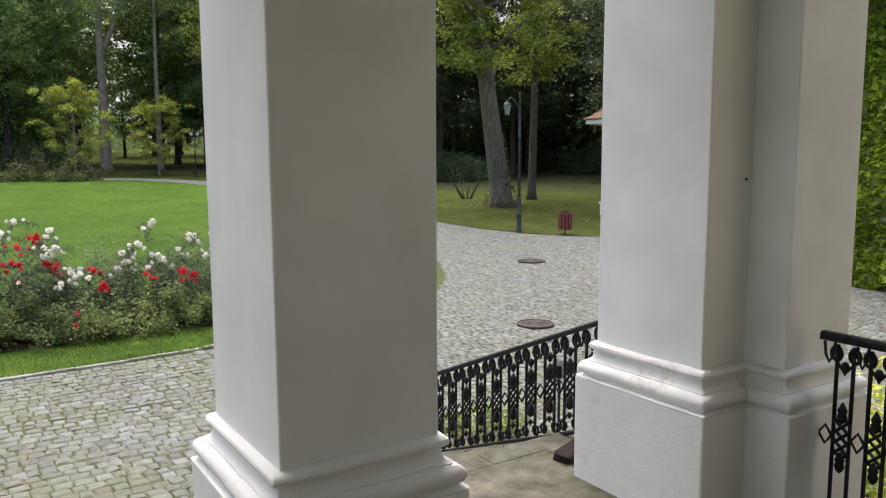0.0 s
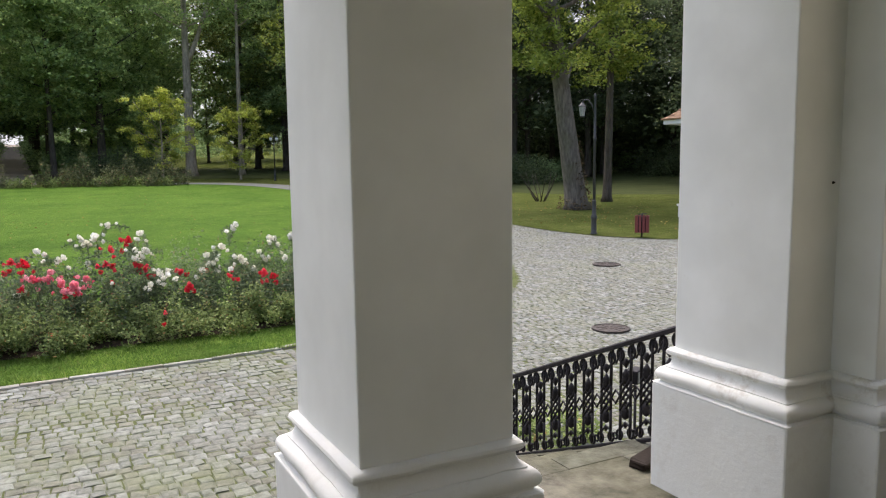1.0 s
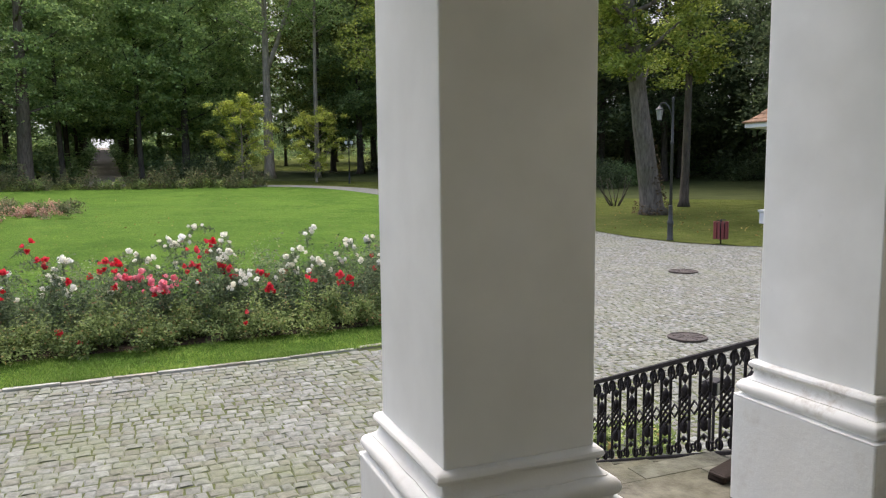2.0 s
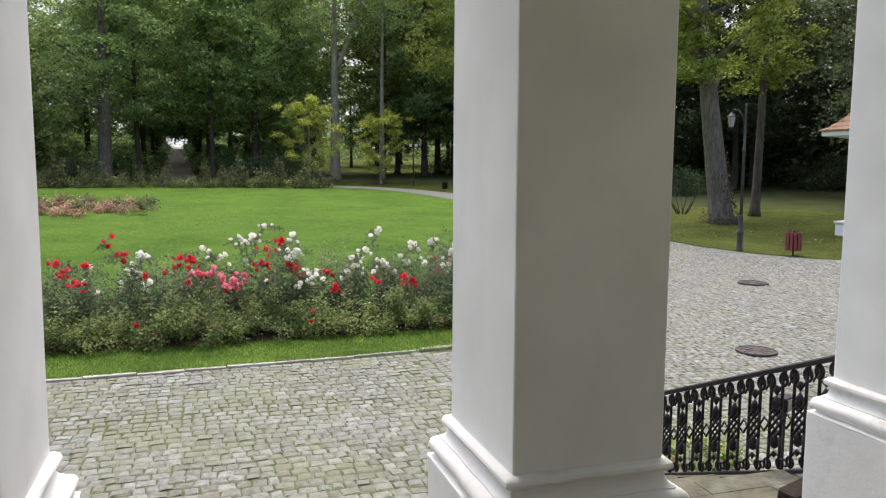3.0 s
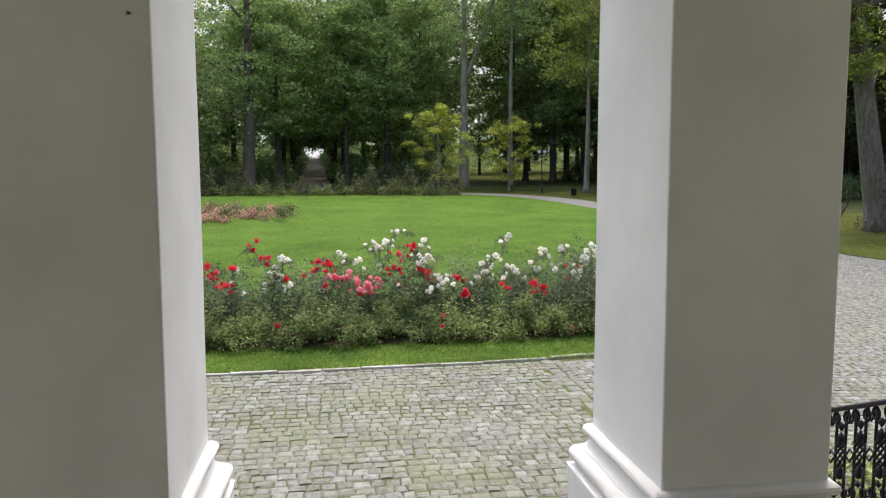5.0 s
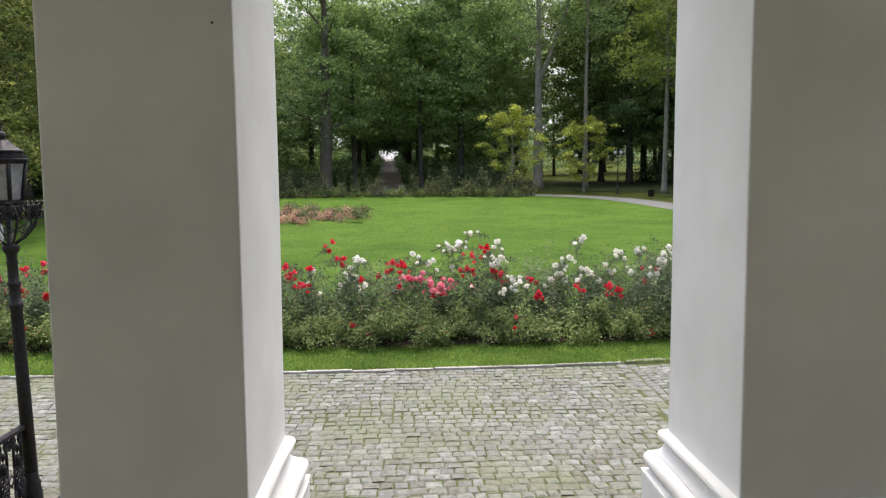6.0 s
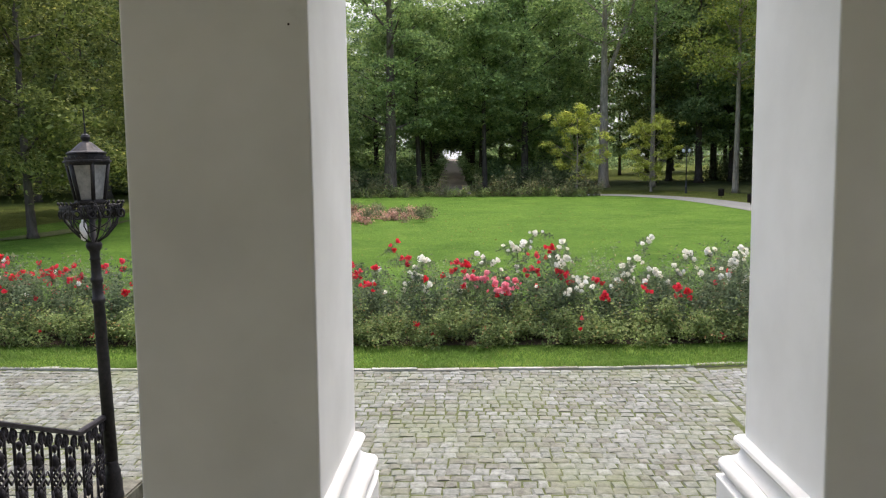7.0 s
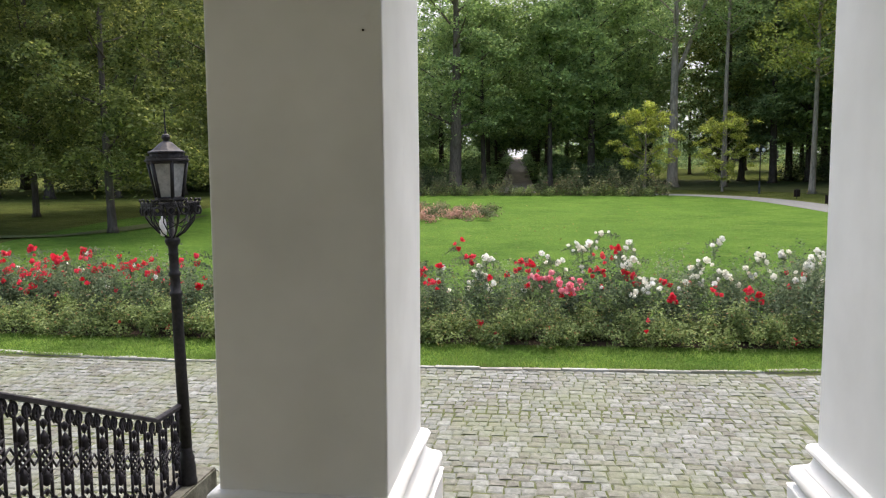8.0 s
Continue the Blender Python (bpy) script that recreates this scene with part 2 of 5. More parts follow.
def tube(bm, pts, radii, sides=8, caps=True):
    """A tube along a line of points, with a radius at each."""
    pts = [Vector(p) for p in pts]
    radii = radii if hasattr(radii, "__len__") else [radii] * len(pts)
    rings, side = [], None
    for i, p in enumerate(pts):
        d = (pts[min(i + 1, len(pts) - 1)] - pts[max(i - 1, 0)]).normalized()
        if side is None:
            side = d.cross(Vector((0, 0, 1)) if abs(d.z) < 0.9 else Vector((1, 0, 0))).normalized()
        side = (side - d * side.dot(d)).normalized()
        up = d.cross(side)
        rings.append([bm.verts.new(p + (side * math.cos(a) + up * math.sin(a)) * radii[i]) for a in (2 * math.pi * k / sides for k in range(sides))])
    for a, b in zip(rings, rings[1:]):
        for k in range(sides):
            f = bm.faces.new((a[k], a[(k + 1) % sides], b[(k + 1) % sides], b[k]))
            f.smooth = True
    if caps:
        bm.faces.new(rings[0][::-1]), bm.faces.new(rings[-1])
    return bm


def lathe(bm, profile, at=(0, 0, 0), sides=20, smooth=True):
    """A turned body from (radius, height) pairs."""
    rings = [[bm.verts.new((at[0] + r * math.cos(2 * math.pi * k / sides), at[1] + r * math.sin(2 * math.pi * k / sides), at[2] + z)) for k in range(sides)] for r, z in profile]
    for a, b in zip(rings, rings[1:]):
        for k in range(sides):
            f = bm.faces.new((a[k], a[(k + 1) % sides], b[(k + 1) % sides], b[k]))
            f.smooth = smooth
    bm.faces.new(rings[0][::-1]), bm.faces.new(rings[-1])
    return bm


def ring(bm, at, radius, thick, normal="x", sides=12, rise=1.0):
    """A closed ring of round bar."""
    pts = []
    for k in range(sides + 1):
        a = 2 * math.pi * k / sides
        u, v = radius * math.cos(a), radius * rise * math.sin(a)
        pts.append(Vector(at) + Vector({"x": (0, u, v), "y": (u, 0, v), "z": (u, v, 0)}[normal]))
    return tube(bm, pts, thick, 5, False)


def rect_loft(bm, x0, x1, y0, y1, profile, soft=0.008, cap=False):
    """A moulding run round a rectangle: profile is (offset outwards, height)."""
    loops = []
    for off, z in profile:
        lp = []
        for sx, sy, a0 in ((1, 1, 0), (-1, 1, 90), (-1, -1, 180), (1, -1, 270)):
            cx, cy = (x1 if sx > 0 else x0) + sx * (off - soft), (y1 if sy > 0 else y0) + sy * (off - soft)
            for a in (0, 45, 90):
                lp.append(bm.verts.new((cx + soft * math.cos(radians(a0 + a)), cy + soft * math.sin(radians(a0 + a)), z)))
        loops.append(lp)
    n = len(loops[0])
    for a, b in zip(loops, loops[1:]):
        for k in range(n):
            bm.faces.new((a[k], b[k], b[(k + 1) % n], a[(k + 1) % n]))
    if cap:
        bm.faces.new(loops[-1])
    bmesh.ops.recalc_face_normals(bm, faces=bm.faces)
    return bm


def leaf_mesh(name, spots, size, mat, rng, long=1.7, lift=0.35):
    """Many small folded leaves, one at each spot, each turned its own way."""
    spots = np.asarray(spots, float)
    n = len(spots)
    d = rng.normal(size=(n, 3))
    d[:, 2] = d[:, 2] * 0.6 - 0.15
    d /= np.linalg.norm(d, axis=1)[:, None]
    s = np.cross(d, rng.normal(size=(n, 3)) * 0.55 + np.array([0, 0, 1.0]))
    s /= np.linalg.norm(s, axis=1)[:, None] + 1e-9
    u = np.cross(s, d)
    ln = size * (0.65 + 0.7 * rng.random(n))[:, None]
    w = ln / long / 2
    fold = lift * w
    v = np.stack([spots - d * ln * 0.5, spots + s * w + u * fold, spots + d * ln * 0.5, spots - s * w + u * fold], 1).reshape(-1, 3)
    me = bpy.data.meshes.new(name)
    me.vertices.add(4 * n)
    me.vertices.foreach_set("co", v.astype(np.float32).ravel())
    i = np.arange(n) * 4
    tri = np.stack([i, i + 1, i + 2, i, i + 2, i + 3], 1).ravel()
    me.loops.add(6 * n)
    me.loops.foreach_set("vertex_index", tri.astype(np.int32))
    me.polygons.add(2 * n)
    me.polygons.foreach_set("loop_start", (np.arange(2 * n) * 3).astype(np.int32))
    me.materials.append(mat)
    me.update(calc_edges=True)
    return me


def sheet(name, outline_rows, mat, label, category, lift):
    """A ground sheet from rows of (x, y) points, draped on the slope."""
    verts, faces, n = [], [], len(outline_rows[0])
    for row in outline_rows:
        verts += [(x, y, ground_z(x, y) + lift) for x, y in row]
    for a in range(len(outline_rows) - 1):
        for k in range(n - 1):
            i = a * n + k
            faces.append((i, i + n, i + n + 1, i + 1))
    me = mesh_of(name, verts, faces, mat, True)
    bm = bmesh.new()
    bm.from_mesh(me)
    bmesh.ops.recalc_face_normals(bm, faces=bm.faces)
    if sum(f.normal.z for f in bm.faces) < 0:
        bmesh.ops.reverse_faces(bm, faces=bm.faces)
    bm.to_mesh(me)
    bm.free()
    return tagged(new(name, me), label, category, kind="structure")


# ---- the plan ----
EYE_FLOOR = 1.0                     # porch floor over the forecourt
PILLAR_Y, PILLAR_YF = 1.96, 2.566   # inner and outer face of the pillar row
STAIR_X0, STAIR_X1, FLOOR_Y = -2.5, 2.86, 3.12


def lawn_edge(a):
    """The rounded outline of the lawn; a runs once round."""
    c, s = math.cos(a), math.sin(a)
    r = (abs(c) ** 4 + abs(s) ** 4) ** -0.25
    y = 36.5 + 26.6 * r * s
    k = min(1.0, max(0.0, (y - 13) / 22))
    x = -1.5 + (12.7 + 3.2 * k * k * (3 - 2 * k) + (3.0 if c < 0 else 0.0)) * r * c
    return x, y + 0.03 * (x - 2) * max(0.0, 1 - (y - 9) / 20)


# ground: one sheet out to the horizon
rows = []
for r in (0.5, 4, 8, 14, 20, 26, 32, 36, 45, 55, 65, 80, 100, 130, 170, 230, 320, 500, 900, 2500):
    rows.append([(r * math.cos(2 * math.pi * k / 96), r * math.sin(2 * math.pi * k / 96)) for k in range(97)])
ground = sheet("ground", rows, MEADOW, "mown park grass under old trees", "grass", 0.0)
for v in ground.data.vertices:
    if math.hypot(v.co.x, v.co.y) < 33 and v.co.x > -13:
        v.co.z -= 0.12

# white overcast sky far behind the woods
cloud = bpy.data.materials.new("cloud_white")
cloud.use_nodes = True
glow = cloud.node_tree.nodes.new("ShaderNodeEmission")
glow.inputs[1].default_value = 0.46
cloud.node_tree.links.new(ramp(cloud.node_tree, noise_of(cloud.node_tree, world_place(cloud.node_tree), 0.006, 4), [(0.3, (0.86, 0.89, 0.93)), (0.7, (1.0, 1.0, 1.0))]), glow.inputs[0])
cloud.node_tree.links.new(glow.outputs[0], cloud.node_tree.nodes["Material Output"].inputs[0])
arc = [radians(a) for a in np.linspace(30, 165, 28)]
bank = mesh_of("backdrop", [(900 * math.cos(a), 900 * math.sin(a), z) for z in (-45, 60, 180, 400) for a in arc], [(28 * r + k, 28 * r + k + 1, 28 * r + k + 29, 28 * r + k + 28) for r in range(3) for k in range(27)], cloud, True)
tagged(new("backdrop", bank), "even white overcast sky behind the woods", "sky", kind="structure")

# forecourt bed under the stones
sheet("road", [[(x, y) for x in np.linspace(-14.4, 42, 40)] for y in np.linspace(-14, 25, 28)], JOINT, "mossy joints of the paved forecourt", "paving", -0.010)

# lawn
rows = []
for f in (0.0, 0.25, 0.5, 0.7, 0.85, 0.93, 0.97, 1.0):
    rows.append([(-1.5 + f * (lawn_edge(a)[0] + 1.5), 36.5 + f * (lawn_edge(a)[1] - 36.5)) for a in (2 * math.pi * k / 160 for k in range(161))])
sheet("lawn", rows, LAWN, "short green lawn with rounded corners", "lawn", 0.02)


def off_lawn(a, d):
    (x0, y0), (x1, y1) = lawn_edge(a - 0.01), lawn_edge(a + 0.01)
    n = Vector((y1 - y0, x0 - x1)).normalized()
    x, y = lawn_edge(a)
    return x + n.x * d, y + n.y * d


# gravel path round the lawn
sheet("path", [[off_lawn(a, d) for a in np.linspace(-0.28, 1.02, 60)] for d in (0.05, 1.2, 2.6)], PATHMAT, "pale gravel path round the lawn", "path", 0.03)

left_path = [(-34, 20.5), (-26, 22.6), (-21, 23.8), (-17.8, 25.2), (-16.6, 28), (-16.4, 32), (-17.2, 36.5)]
sheet("side_path", [[(x - 0.25 * k, y + 0.9 * k) if x < -17 else (x - 1.2 * k, y + 0.3 * k) for x, y in left_path] for k in (0, 1)], JOINT, "narrow gravel path under the trees", "path", 0.06)

# grass bank beyond the cobbled court
edge = [(15.2, 40), (15.0, 30), (14.55, 24), (14.4, 21), (14.4, 19.4), (14.75, 17.6), (15.7, 16.0), (17.5, 14.8), (21, 13.6), (30, 12.6), (44, 12)]
fine = []
for (xa, ya), (xb, yb) in zip(edge, edge[1:]):
    fine += [(xa + (xb - xa) * k / 6, ya + (yb - ya) * k / 6) for k in range(6)]
sheet("verge", [[(x + (46 - x) * f, y + (44 - y) * f * f) for x, y in fine] for f in (0, 0.02, 0.06, 0.15, 0.35, 0.65, 1.0)], MEADOW, "patchy grass bank under big trees", "grass", 0.016)

# ---- porch ----
bm = bmesh.new()
block(bm, -3.2, -1.4, -0.3, 3.7, FLOOR_Y - 0.02, EYE_FLOOR - 0.035)
porch = part("floor", bm, SLAB)
tagged(porch, "damp worn sandstone porch floor", "floor", kind="structure")

# steps down to the forecourt
steps = thing("porch_steps", "worn stone steps down to the forecourt", "steps")
steps["kind"] = "structure"
for k in range(5):
    z = EYE_FLOOR - (k + 1) / 6
    bm = bmesh.new()
    block(bm, STAIR_X0, FLOOR_Y + 0.4 * k - 0.02, -0.25, STAIR_X1, FLOOR_Y + 0.4 * (k + 1), z, 0.012)
    part("step", bm, SLAB, steps)
for x0, x1 in ((STAIR_X1, 3.2), (-2.86, STAIR_X0)):
    bm = bmesh.new()
    prof = [(2.66, 0.98), (3.1, 0.98), (4.42, 0.44), (4.46, 0.42), (5.16, 0.42), (5.16, -0.25), (2.66, -0.25)]
    a = [bm.verts.new((x0, y, z)) for y, z in prof]
    b = [bm.verts.new((x1, y, z)) for y, z in prof]
    bm.faces.new(a), bm.faces.new(b[::-1])
    for k in range(len(prof)):
        bm.faces.new((a[k], b[k], b[(k + 1) % len(prof)], a[(k + 1) % len(prof)]))
    bmesh.ops.recalc_face_normals(bm, faces=bm.faces)
    bmesh.ops.bevel(bm, geom=bm.edges[:], offset=0.012, segments=2, affect="EDGES")
    part("cheek_wall", bm, SLAB, steps)

# house wall, porch ceiling and beam, which close the porch behind and above
bm = bmesh.new()
block(bm, -9, -1.75, -0.3, 8, -1.4, 8.2)
tagged(part("wall_house", bm, WALLPAINT), "pale plastered house wall behind the porch", "wall", kind="structure")
bm = bmesh.new()
block(bm, -3.4, -1.4, 4.7, 3.8, 2.75, 4.95)
tagged(part("ceiling", bm, CEILPAINT), "plain plastered porch ceiling", "ceiling", kind="structure")
bm = bmesh.new()
block(bm, -3.4, PILLAR_Y - 0.03, 4.3, 3.8, PILLAR_YF + 0.03, 4.7)
tagged(part("beam", bm, PLASTER), "white plastered beam over the pillars", "beam", kind="structure")

SHAFT_FOOT, PLINTH_TOP = 1.69, 1.515
MOULD = [(0.076, PLINTH_TOP - 0.002), (0.050, PLINTH_TOP + 0.002), (0.050, PLINTH_TOP + 0.010), (0.058, PLINTH_TOP + 0.014), (0.065, PLINTH_TOP + 0.022), (0.069, PLINTH_TOP + 0.033),
         (0.070, PLINTH_TOP + 0.044), (0.066, PLINTH_TOP + 0.056), (0.058, PLINTH_TOP + 0.066), (0.046, PLINTH_TOP + 0.073), (0.036, PLINTH_TOP + 0.075), (0.036, PLINTH_TOP + 0.080),
         (0.025, PLINTH_TOP + 0.087), (0.017, PLINTH_TOP + 0.097), (0.012, PLINTH_TOP + 0.110), (0.011, PLINTH_TOP + 0.124), (0.011, PLINTH_TOP + 0.130), (0.022, PLINTH_TOP + 0.132),
         (0.029, PLINTH_TOP + 0.138), (0.032, PLINTH_TOP + 0.147), (0.029, PLINTH_TOP + 0.157), (0.021, PLINTH_TOP + 0.164), (0.010, PLINTH_TOP + 0.166), (-0.004, PLINTH_TOP + 0.168), (-0.004, SHAFT_FOOT)]


def chipped(bm, amount, scale, seed):
    """Slight unevenness of hand-run plaster."""
    for v in bm.verts:
        v.co += noise.noise_vector(v.co * scale + Vector((seed, 0, 0))) * amount


def divided(bm, cuts_z=0):
    es = [e for e in bm.edges if e.calc_length() > 0.12]
    bmesh.ops.subdivide_edges(bm, edges=es, cuts=6, use_grid_fill=True)


def pillar_parts(root, x0, x1, y0, y1, seed, foot=PLINTH):
    bm = rect_loft(bmesh.new(), x0, x1, y0, y1, [(-0.006, SHAFT_FOOT - 0.02), (0.0, SHAFT_FOOT - 0.004)] + [(0.0, SHAFT_FOOT + 0.01 + k * (4.35 - SHAFT_FOOT) / 14) for k in range(15)], 0.007)
    chipped(bm, 0.0035, 1.1, seed)
    part("shaft", bm, PLASTER, root)
    bm = rect_loft(bmesh.new(), x0, x1, y0, y1, MOULD, 0.012)
    divided(bm)
    chipped(bm, 0.006, 14, seed)
    bm.normal_update()
    for f in bm.faces:
        f.smooth = True
    for e in bm.edges:
        e.smooth = e.calc_face_angle(0.0) < 0.55
    part("moulding", bm, foot, root, "worn rounded plaster moulding")
    bm = rect_loft(bmesh.new(), x0, x1, y0, y1, [(0.072, EYE_FLOOR - 0.05), (0.072, 1.2), (0.072, 1.4), (0.073, PLINTH_TOP - 0.012), (0.066, PLINTH_TOP), (0.03, PLINTH_TOP + 0.002)], 0.01)
    chipped(bm, 0.003, 4, seed)
    part("plinth", bm, PLINTH, root)


PILLARS = ((-1.003, -0.489, PILLAR_Y, PILLAR_YF), (0.897, 1.431, PILLAR_Y, PILLAR_YF))
for k, (x0, x1, y0, y1) in enumerate(PILLARS):
    root = thing("porch_pillar", "square white plastered porch pillar on a moulded base", "pillar", "pillars of the porch")
    pillar_parts(root, x0, x1, y0, y1, 3.0 * k)
    if k == 0:
        nail = part("nail", lathe(bmesh.new(), [(0.002, -0.02), (0.002, 0.003), (0.0035, 0.004), (0.003, 0.006)], sides=8), MANHOLE, root, "small dark nail head")
        nail.matrix_basis = pose(-0.541, PILLAR_Y, 3.01, 90, 0, 0)
corner = thing("corner_pillar", "stepped white plastered corner pillar with a stained moulded base", "pillar", "pillars of the porch")
pillar_parts(corner, 2.735, 3.262, PILLAR_Y, PILLAR_YF, 9.0, STAINED)
pillar_parts(corner, 3.02, 3.495, 1.765, 2.37, 14.0, STAINED)
bm = bmesh.new()
lathe(bm, [(0.006, 0), (0.0065, 0.006), (0.003, 0.014)], sides=8)
hook = part("hook_stub", bm, DARK_WOOD, corner, "dark iron hook stub in the corner")
hook.matrix_basis = pose(2.975, 1.965, 2.47, 90, 0, 0)


# ---- cast iron railings ----
def rail_unit(slope, height, pitch=0.168):
    """One repeat of the cast railing, in the plane x = 0, along y: two bars, a knot of lattice with leaf tips, scrolls above and circles below."""
    bm = bmesh.new()
    z = lambda y, h: h - slope * y
    k = pitch / 0.168
    b, p, mid = 0.042 * k, pitch / 2, height * 0.49
    line = lambda pts, r: tube(bm, [(0, y, z(y, h)) for y, h in pts], r, 5, False)

    def diamond(y, h, w, t, r=0.0070, x=0.0):
        tube(bm, [(x, y + a, z(y + a, h + c)) for a, c in ((-w, 0), (0, t), (w, 0), (0, -t), (-w, 0))], r, 5, False)

    for y in (-b, b):
        tube(bm, [(0, y, z(y, 0.02)), (0, y, z(y, mid - 0.075))], 0.0092, 6)
        tube(bm, [(0, y, z(y, mid + 0.075)), (0, y, z(y, height - 0.02))], 0.0092, 6)
    for y in (-b, b):
        tube(bm, [(0, y, z(y, mid - 0.08)), (0, y, z(y, mid + 0.08))], 0.0085, 6)
    for s in (-1, 1):
        for c in (-0.09, -0.045, 0.0, 0.045, 0.09):
            ends = [y for y in np.linspace(-b, b, 41) if abs(c + s * 0.95 * y) < 0.088]
            tube(bm, [(0.005 * s, y, z(y, mid + c + s * 0.95 * y)) for y in (ends[0], ends[-1])], 0.0072, 5)
    line([(-b, mid + 0.08), (-b * 0.2, mid + 0.05), (b * 0.2, mid + 0.05), (b, mid + 0.08)], 0.007)
    line([(-b, mid - 0.08), (-b * 0.2, mid - 0.05), (b * 0.2, mid - 0.05), (b, mid - 0.08)], 0.007)
    diamond(p, mid, p - b - 0.006, 0.040, 0.0068)
    for h, s in ((mid + 0.105, 1), (mid - 0.105, -1)):
        lathe(bm, [(0.005, -0.044), (0.018 * k, -0.034), (0.027 * k, -0.016), (0.019 * k, -0.002), (0.026 * k, 0.010), (0.015 * k, 0.028), (0.004, 0.046)], (0, 0, z(0, h)), 7)
    for y in (-b, b):
        ring(bm, (0, y * 1.12, z(y, height - 0.058)), 0.027 * k, 0.0082, "x", 14, 1.3)
        ring(bm, (0, y * 1.12, z(y, 0.052)), 0.024 * k, 0.0078, "x", 11, 1.15)
        lathe(bm, [(0.003, -0.015), (0.011 * k, -0.005), (0.011 * k, 0.005), (0.003, 0.015)], (0, y * 1.12, z(y, height - 0.055)), 6)
    lathe(bm, [(0.003, -0.032), (0.013, -0.014), (0.019, 0.004), (0.012, 0.02), (0.003, 0.026)], (0, 0, z(0, height - 0.112)), 7)
    line([(-b * 1.1, height - 0.09), (0, height - 0.135), (b * 1.1, height - 0.09)], 0.0072)
    line([(p - 0.028 * k, height - 0.015), (p - 0.02 * k, height - 0.07), (p, height - 0.1), (p + 0.02 * k, height - 0.07), (p + 0.028 * k, height - 0.015)], 0.0068)
    lathe(bm, [(0.003, -0.02), (0.014, -0.004), (0.010, 0.012), (0.003, 0.02)], (0, 0, z(0, 0.105)), 6)
    line([(-b * 1.1, 0.085), (0, 0.12), (b * 1.1, 0.085)], 0.0068)
    ring(bm, (0, p, z(p, 0.05)), 0.018 * k, 0.0065, "x", 9)
    me = bpy.data.meshes.new("baluster")
    bm.to_mesh(me)
    bm.free()
    me.materials.append(IRON)
    return me


def bar(name, pts, w, h, parent, mat=IRON):
    """A flat bar with eased edges along a line in the plane x = const."""
    bm = bmesh.new()
    sect = [(-w, -h * 0.5), (-w, h * 0.3), (-w * 0.55, h * 0.62), (w * 0.55, h * 0.62), (w, h * 0.3), (w, -h * 0.5)]
    loops = [[bm.verts.new((x + a, y, z + c)) for a, c in sect] for x, y, z in pts]
    for a, b in zip(loops, loops[1:]):
        for k in range(6):
            bm.faces.new((a[k], a[(k + 1) % 6], b[(k + 1) % 6], b[k]))
    bm.faces.new(loops[0][::-1]), bm.faces.new(loops[-1])
    bmesh.ops.recalc_face_normals(bm, faces=bm.faces)
    return part(name, bm, mat, parent)


RAIL_H, SLOPE = 0.585, 0.418
sloping, level = rail_unit(SLOPE, RAIL_H), rail_unit(0.0, RAIL_H)
tall = rail_unit(0.0, 0.80, 0.135)


def stair_rail(x, y0, tail):
    root = thing("stair_railing", "black cast iron stair railing with lattice knots", "railing", "stair railings")
    top = lambda y: 1.0 + SLOPE * max(0.0, 4.48 - y)
    ys = [y0, 3.4, 4.0, 4.48]
    bar("handrail", [(x, y, top(y)) for y in ys] + ([(x, 4.84, 1.0)] if tail else []), 0.021, 0.028, root)
    bar("bottom_rail", [(x, y, top(y) - RAIL_H) for y in ys] + ([(x, 4.84, 1.0 - RAIL_H)] if tail else []), 0.012, 0.022, root)
    n = int((4.46 - y0) / 0.168)
    for k in range(n):
        y = 4.46 - 0.168 * (k + 0.5)
        part("baluster", sloping, None, root).matrix_basis = pose(x, y, top(y) - RAIL_H)
    if tail:
        for k in range(2):
            part("baluster", level, None, root).matrix_basis = pose(x, 4.56 + 0.168 * k, 1.0 - RAIL_H)
    return root


stair_rail(3.0, 2.66, True)
stair_rail(-2.6, 2.66, True)

side = thing("side_railing", "black cast iron railing between porch pillar and house", "railing")
bar("handrail", [(3.17, 1.70, 1.828), (3.17, -1.38, 1.828)], 0.024, 0.03, side)
bar("bottom_rail", [(3.17, 1.68, 1.02), (3.17, -1.38, 1.02)], 0.013, 0.024, side)
for k in range(22):
    part("baluster", tall, None, side).matrix_basis = pose(3.17, 1.60 - 0.135 * k, 1.02)


